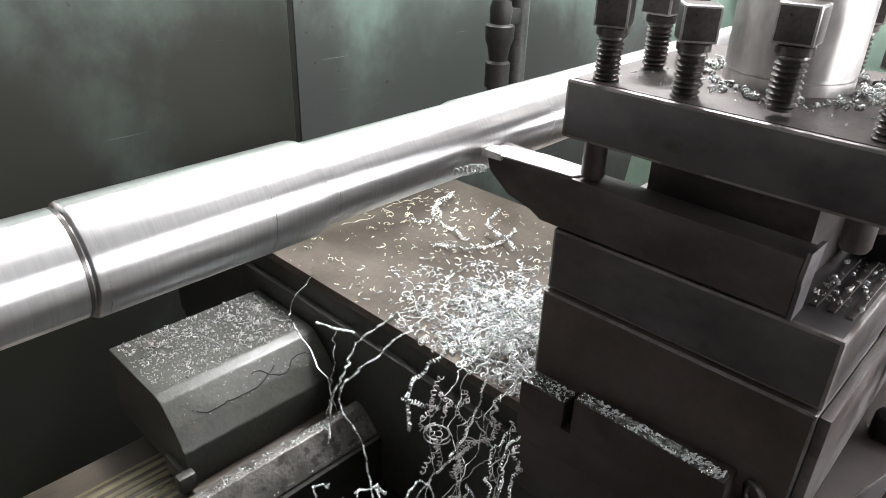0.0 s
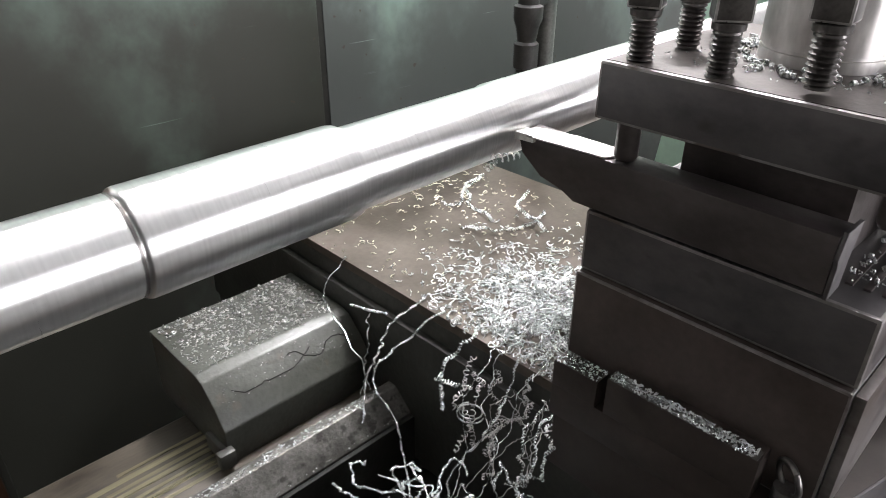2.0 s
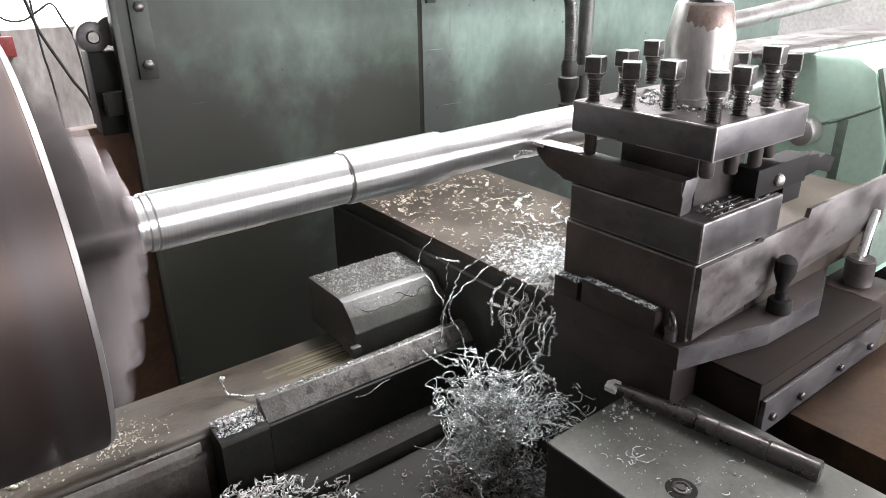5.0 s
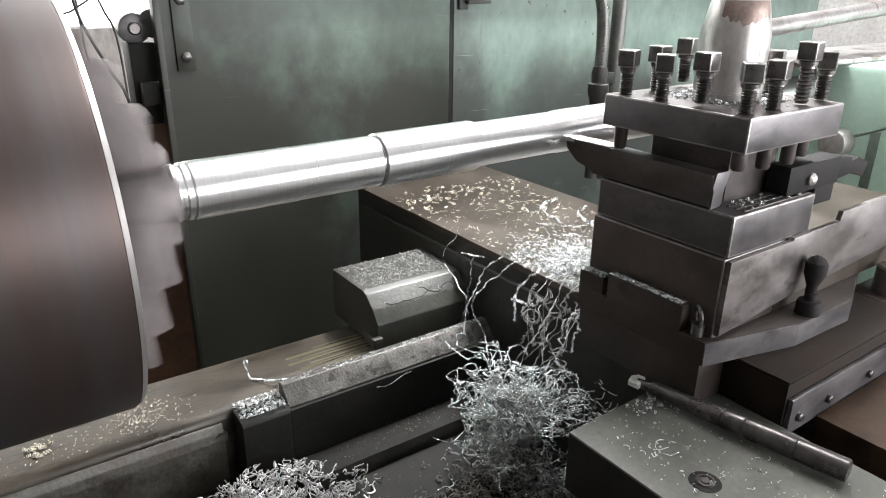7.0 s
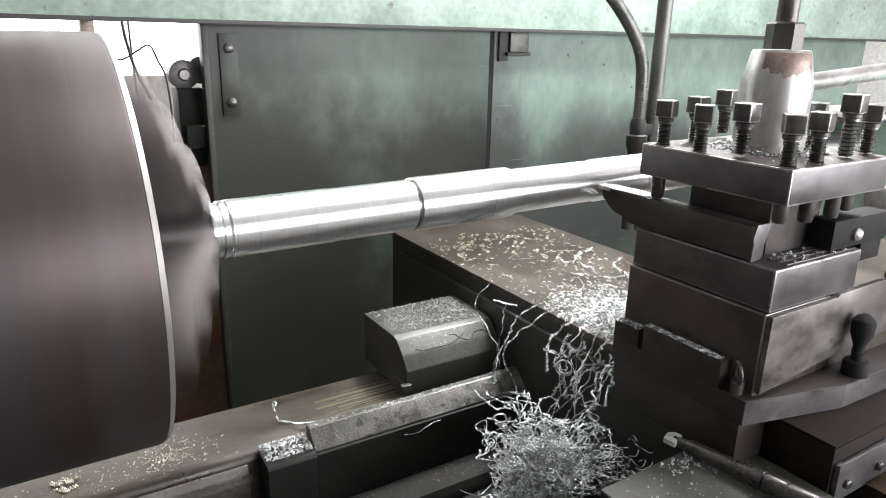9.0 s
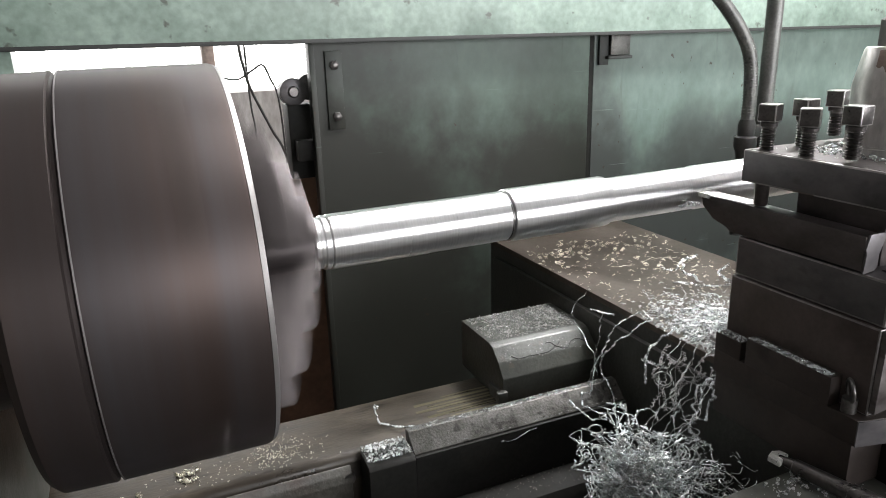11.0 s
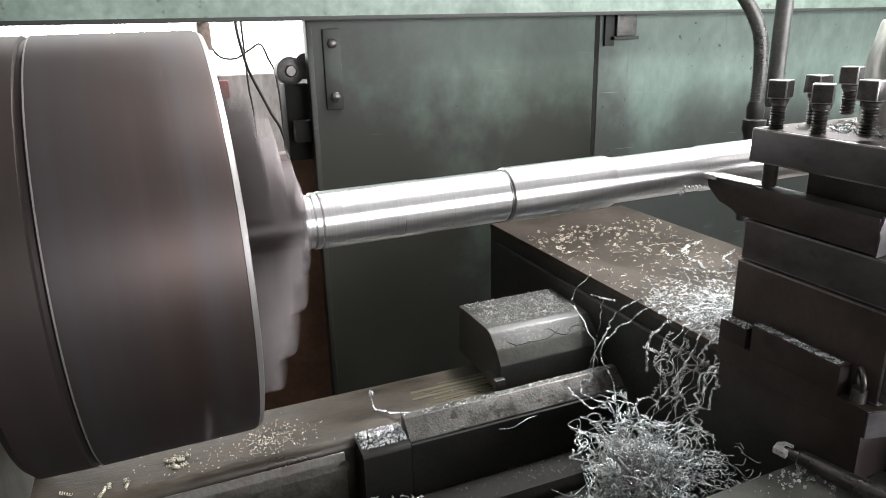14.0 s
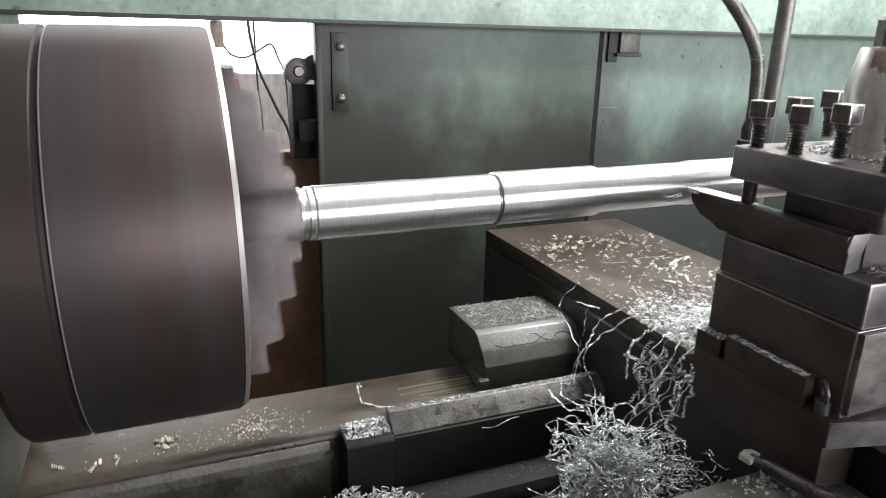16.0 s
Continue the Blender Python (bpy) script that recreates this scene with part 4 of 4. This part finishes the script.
heap("ledge_chip_litter", "fine chips on the compound rest ledge", [
    lambda v, f: flakes(v, f, 700, rect(.977, .991, -.25, -.110, .9186), (.0015, .0038)),
    lambda v, f: flakes(v, f, 160, rect(.978, .999, -.097, -.048, .9056), (.0015, .0038)),
], chip_bright)
heap("plate_chip_litter", "bright chips on the lower tool post plate", [
    lambda v, f: curls(v, f, 26, rect(1.05, 1.20, -.292, -.255, 1.066), (.001, .002), (1, 3)),
    lambda v, f: flakes(v, f, 60, rect(1.04, 1.21, -.294, -.255, 1.066), (.001, .003)),
], chip_steel)
heap("post_chip_litter", "bright chips round the boss on the tool post", [
    lambda v, f: curls(v, f, 150, lambda: (lambda a, r: (1.129 + r * math.cos(a), -.174 + r * math.sin(a), 1.2038))(rng.uniform(0, 6.28), rng.uniform(.057, .084)), (.0012, .003), (1, 4)),
    lambda v, f: flakes(v, f, 200, rect(1.03, 1.215, -.28, -.07, 1.2040), (.001, .004)),
], chip_steel)
heap("wing_chip_litter", "small chips scattered on the front wing", [
    lambda v, f: flakes(v, f, 300, rect(.80, 1.03, -.6, -.238, .7637), (.001, .003)),
    lambda v, f: curls(v, f, 60, blob(.95, -.25, .03, .02, .7632, .80, 1.04, -.4, -.236), (.001, .003), (1, 3)),
    lambda v, f: curls(v, f, 18, rect(.81, 1.0, -.45, -.24, .7632), (.001, .004), (.6, 2)),
    lambda v, f: arcs(v, f, 14, rect(.81, .98, -.60, -.25, .7632), (.003, .007), (.2, .6), (.0005, .0009), .2),
    lambda v, f: arcs(v, f, 3, blob(.855, -.345, .006, .006, .7632), (.014, .018), (.35, .5), (.0006, .0009), .25),
    lambda v, f: curls(v, f, 22, rect(1.06, 1.12, -.52, -.42, .664), (.002, .005), (1, 4)),
    lambda v, f: flakes(v, f, 22, rect(1.15, 1.6, -.6, -.42, .7527), (.002, .004)),
], chip_steel)
heap("pit_chip_heap", "heap of coarse chips in the pit of the bed", [
    lambda v, f: arcs(v, f, 150, blob(.46, .125, .105, .055, .50, .25, .66, -.06, .205, .105), (.004, .009), (.3, .9), (.0009, .0018), 1.2),
    lambda v, f: kinks(v, f, 520, blob(.46, .125, .105, .055, .503, .27, .66, -.05, .195, .105), (.004, .008), (2, 5), (.0006, .0013), .502),
    lambda v, f: curls(v, f, 90, blob(.45, .12, .07, .055, .50, .25, .64, -.06, .2, .105), (.003, .006), (1, 3), (.0010, .0018)),
], chip_dark, True)
# the heap's highlights are painted by chips of a paler colour
heap("pit_chip_glints", "paler coarse chips on the heap in the bed, coloured as its glints", [
    lambda v, f: kinks(v, f, 110, blob(.47, .125, .100, .055, .505, .27, .66, -.05, .195, .112), (.004, .008), (2, 4), (.0010, .0019), .502),
    lambda v, f: flakes(v, f, 160, blob(.50, .10, .06, .06, .505, .25, .66, -.06, .2, .09), (.004, .012)),
], chip_steel, True)
heap("pit_chip_litter", "dull brownish chips strewn over the floor of the bed", [
    lambda v, f: flakes(v, f, 140, rect(.62, 1.0, .14, .20, .540), (.001, .003)),
    lambda v, f: flakes(v, f, 300, rect(.25, 1.0, -.24, .12, .5005), (.003, .009)),
    lambda v, f: arcs(v, f, 520, blob(.84, -.06, .085, .06, .50, .6, 1.0, -.24, .11, .025), (.003, .008), (.3, 1.1), (.0008, .0015), .8),
], chip_brown, True)
heap("floor_chip_tangle", "loose tangle of pale chips on the bed floor beside the nest", [
    lambda v, f: kinks(v, f, 150, blob(.90, -.10, .05, .045, .503, .76, 1.0, -.23, .05, .03), (.006, .013), (3, 6), (.0006, .0011), .502),
    lambda v, f: arcs(v, f, 60, blob(.90, -.09, .06, .05, .502, .74, 1.0, -.23, .05, .03), (.006, .013), (.5, 1.2), (.0007, .0012), 1.0),
    lambda v, f: kinks(v, f, 60, blob(.80, -.06, .07, .05, .503, .62, 1.0, -.23, .10, .01), (.005, .010), (2, 5), (.0006, .0011), .502),
    lambda v, f: kinks(v, f, 150, blob(.935, -.165, .030, .022, .505, .85, 1.0, -.22, -.09, .21), (.006, .012), (3, 6), (.0005, .0010), .502),
    lambda v, f: arcs(v, f, 40, blob(.93, -.165, .035, .022, .505, .85, 1.0, -.22, -.09, .20), (.006, .012), (.5, 1.2), (.0006, .0010), 1.0),
], chip_bright)


def pull(pts, wob=.006, n=70):
    return smooth_path(pts, n, wob, rng)


# the tangled nest below the bridge
def wander(c, R, steps, reach):
    """A kinked way about inside an ellipsoid."""
    p = [c + rng.normal(size=3) * R * .5]
    for _ in range(steps):
        q = p[-1] + rng.normal(size=3) * reach
        off = (q - c) / R
        r = np.linalg.norm(off)
        p.append(q if r < 1 else c + off / r * R * rng.uniform(.35, 1.0) * (1.0 - .18 * (off[2] < 0)))
    p = np.array(p)
    p[:, 2] = np.maximum(p[:, 2], .506)
    return p


NEST, NEST_R = np.array([.850, -.020, .632]), np.array([.078, .072, .110])


def nest_build(v, f):
    for i in range(16):
        p = pull(wander(NEST, NEST_R, 4, .035), .004, 60)
        tube(v, f, coil_along(p, rng.uniform(.0040, .0070), rng.uniform(.008, .014)), rng.uniform(.0008, .0011), 4)
    for i in range(22):
        tube(v, f, pull(wander(NEST, NEST_R, 4, .045), .006, 60), rng.uniform(.0010, .0015), 4)
    for i in range(9):
        p = pull(wander(NEST + np.array([-.01, 0, .012]), NEST_R * .95, 4, .035), .004, 50)
        tube(v, f, coil_along(p, rng.uniform(.0014, .0020), rng.uniform(.0036, .0050)), rng.uniform(.0008, .0011), 3)
    top = NEST + np.array([-.006, .0, .020])
    kinks(v, f, 330, lambda: top + np.clip(rng.normal(size=3), -1.9, 1.9) * np.array([.033, .032, .042]), (.006, .013), (3, 7), (.0006, .0011), .505)


def nest_dark(v, f):
    for i in range(22):
        p = pull(wander(NEST, NEST_R * np.array([1.1, 1.1, .95]), 5, .04), .004, 60)
        tube(v, f, coil_along(p, rng.uniform(.0025, .0055), rng.uniform(.005, .010)), rng.uniform(.0008, .0012), 3)
    for i in range(9):
        y = rng.uniform(-.06, .09)
        a = np.array([rng.uniform(.975, 1.008), y, rng.uniform(.80, .835)])
        p = [a, a + rng.normal(0, .012, 3) + np.array([-.012, 0, -.02]), a + rng.normal(0, .018, 3) + np.array([-.02, 0, -.05]), a + rng.normal(0, .02, 3) + np.array([-.03, -.01, -.09])]
        p = pull(p, .005, 50)
        tube(v, f, coil_along(p, rng.uniform(.0012, .0030), rng.uniform(.0035, .008)) if i % 2 else p, rng.uniform(.0005, .0008), 4)


def nest_fringe(v, f):
    for i in range(40):
        a = rng.uniform(0, math.tau)
        s = NEST + np.array([0, 0, rng.uniform(-.05, .09)])
        d = np.array([math.cos(a), math.sin(a), rng.uniform(-.5, .6)])
        L = rng.uniform(.075, .122)
        p = [s + d * .04, s + d * .065 + rng.normal(0, .010, 3), s + d * (L * .85) + rng.normal(0, .014, 3), s + d * L + rng.normal(0, .016, 3), s + d * (L + .012) + rng.normal(0, .016, 3)]
        p = pull(p, .006, 46)
        p[:, 2] = np.maximum(p[:, 2], .504)
        p[:, 0] = np.minimum(p[:, 0], 1.0)
        tube(v, f, coil_along(p, .0010, .0030), .00075, 4)
    kinks(v, f, 120, lambda: np.array([.900, -.110, .690]) + np.clip(rng.normal(size=3), -1.8, 1.8) * np.array([.030, .030, .028]), (.006, .012), (3, 6), (.0005, .0009), .505)
    for i in range(16):
        a = rng.uniform(0, math.tau)
        c0 = NEST + np.array([math.cos(a) * .085, math.sin(a) * .07, rng.uniform(-.07, .09)])
        tube(v, f, helix(c0, rng.normal(size=3), rng.uniform(.008, .017), rng.uniform(.002, .006), rng.uniform(.7, 1.5), 16), rng.uniform(.0008, .0013), 4)


heap("chip_nest", "tangled nest of long bright steel chips in the bed", [nest_build], chip_bright)
# darker chip colour paints the shaded gaps between the bright chips
heap("chip_nest_core", "darker tangled chips for the shaded gaps in the nest and under the bridge edge", [nest_dark], chip_dark)
heap("chip_nest_fringe", "stray bright ends and loops of long chips round the nest", [nest_fringe], chip_bright)


# single long chips that hang over the bridge's edge
def strand(points, coil=.0012, pitch=.0034, wire=.0008, wob=.004, mat=chip_bright, n=80, on_bed=False):
    v, f = [], []
    p = pull(points, wob, n)
    tube(v, f, coil_along(p, coil, pitch) if coil else p, wire, 4)
    label = "stray curled steel chip lying on the guide rail" if on_bed else "long curled steel chip hanging from the bridge edge" if coil else "long thin steel chip hanging from the bridge edge"
    ob = tagged(new("chip_strand", from_lists("chip_strand", v, f, [mat])), label, "metal chip", "" if on_bed else "hanging chips")
    if on_bed:
        ob.location = (-.009, 0, .002)
    else:
        fed.append(ob)
    return ob


E = TX - .002
strand([(1.035, .375, .832), (E, .372, .832), (.985, .370, .79), (.975, .355, .775), (.968, .285, .750), (.962, .245, .69)], 0, 0, .0007)
strand([(.962, .200, .847), (.953, .222, .845), (.945, .255, .842)], .0011, .003, .0011, .001, n=24)
strand([(.953, .225, .844), (.950, .228, .80), (.947, .232, .75), (.943, .240, .70), (.935, .235, .64)], 0, 0, .0008)
strand([(E + .02, .215, .833), (E, .20, .838), (.985, .215, .815), (.965, .228, .77), (.955, .240, .72), (.93, .23, .66)])
strand([(E + .02, .175, .833), (E, .165, .836), (.98, .19, .80), (.965, .215, .765), (.958, .225, .73), (.95, .17, .66), (.90, .08, .63)])
strand([(E + .03, .12, .834), (E, .10, .838), (.985, .115, .81), (.978, .118, .77), (.975, .112, .735)], .0023, .004, .0009)
strand([(1.00, .085, .775), (.985, .10, .779), (.975, .125, .780)], .0026, .0038, .0010, .001, n=24)
strand([(E + .02, .075, .836), (E, .065, .838), (.98, .06, .82), (.975, .075, .76), (.965, .065, .70), (.92, .04, .66)], 0, 0, .0008)
strand([(E + .02, .03, .84), (E, .025, .84), (.98, .02, .80), (.965, .04, .74), (.945, .06, .69), (.90, .02, .65)])
for k in range(7):
    y = rng.uniform(-.06, .20) if k > 6 else rng.uniform(-.06, .05)
    drop = rng.uniform(.04, .2)
    x = rng.uniform(.945, .985)
    strand([(E + .02, y, TZ + .006), (E - .002, y + rng.normal(0, .01), TZ + .006), (x, y + rng.normal(0, .02), TZ - drop * .5), (x - .01, y + rng.normal(0, .03), TZ - drop),
            (x - rng.uniform(.0, .05), y + rng.normal(-.01, .03), TZ - drop - .02)], (0, .0013, .0016)[k % 3], .0036, .0007, .012, chip_bright if k % 4 else chip_dark)
v, f = [], []
tube(v, f, helix((.968, .058, .772), (.75, .62, .12), .0165, .005, 1.7, 26, 1.0, .2), .0010, 5)
fed.append(tagged(new("chip_loop", from_lists("chip_loop", v, f, [chip_steel])), "large bright loop of steel chip caught in the strands", "metal chip", "hanging chips"))
strand([(.515, .347, .678), (.515, .345, .664), (.519, .338, .651), (.530, .322, .650), (.545, .300, .655), (.57, .272, .662)], .0012, .0034, .0011, .001, on_bed=True)
strand([(.513, .349, .676), (.516, .348, .679), (.514, .346, .682)], .004, .003, .0012, .0, on_bed=True)
strand([(.72, .2045, .628), (.745, .2045, .622), (.775, .2045, .632), (.80, .2045, .635)], 0, 0, .0008, .001, on_bed=True)
strand([(1.30, .21, .84), (1.31, .25, .845), (1.32, .29, .85), (1.36, .30, .86)], .0026, .0045, .0010, .002)
strand([(1.402, .445, .834), (1.343, .429, .834), (1.30, .38, .838), (1.288, .364, .835), (1.272, .30, .834)], .0022, .0048, .0011, .003)
strand([(1.264, .414, .834), (1.276, .384, .834), (1.33, .42, .836), (1.39, .43, .840)], .0018, .0045, .0010, .003)
strand([(1.22, .33, .835), (1.24, .28, .836), (1.30, .25, .836), (1.36, .26, .836)], .002, .004, .0008, .004)
strand([(1.16, .48, .8305), (1.22, .47, .8305), (1.28, .485, .8305), (1.34, .48, .8305)], 0, 0, .0005, .002, chip_gold)

# the chip that is just curling off the tool, built round its own axis
fv, ff = [], []
tube(fv, ff, helix((-.012, 0, 0), (1, .15, -.25), .0045, .006, 4.5, 10, 0, .3), .0007, 4)
tube(fv, ff, helix((-.030, .004, .002), (1, -.3, .1), .003, .005, 3.0, 10, 1, .2), .0006, 4)
fresh = tagged(new("fresh_chip", from_lists("fresh_chip", fv, ff, [chip_steel])), "fresh bright chip curling off the tool tip, turning", "metal chip")


# ---- what moves ----
def feed(t):
    """How far the carriage stands from its middle place while it is fed towards the chuck."""
    return .00116 * (9.0 - t)


def motions():
    lean = -math.degrees(math.atan(AX_SLOPE))
    spin = [(k / FPS, pose(-.025, AX_Y, axis_z(-.025), 80.0 * k, lean, 0)) for k in range(16 * FPS + 1)]
    walk(chuck, spin)
    walk(shaft, spin)
    for ob in fed:
        walk(ob, [(t, pose(feed(t), 0, 0)) for t in range(17)])
    walk(fresh, [(k / FPS, pose(.992 + feed(k / FPS) - .012 * abs(math.sin(k * .37)), .030, 1.106 - .006 * math.sin(k * .23), 64.0 * k, 6 * math.sin(k * .31), 10 * math.sin(k * .19))) for k in range(16 * FPS + 1)])


motions()
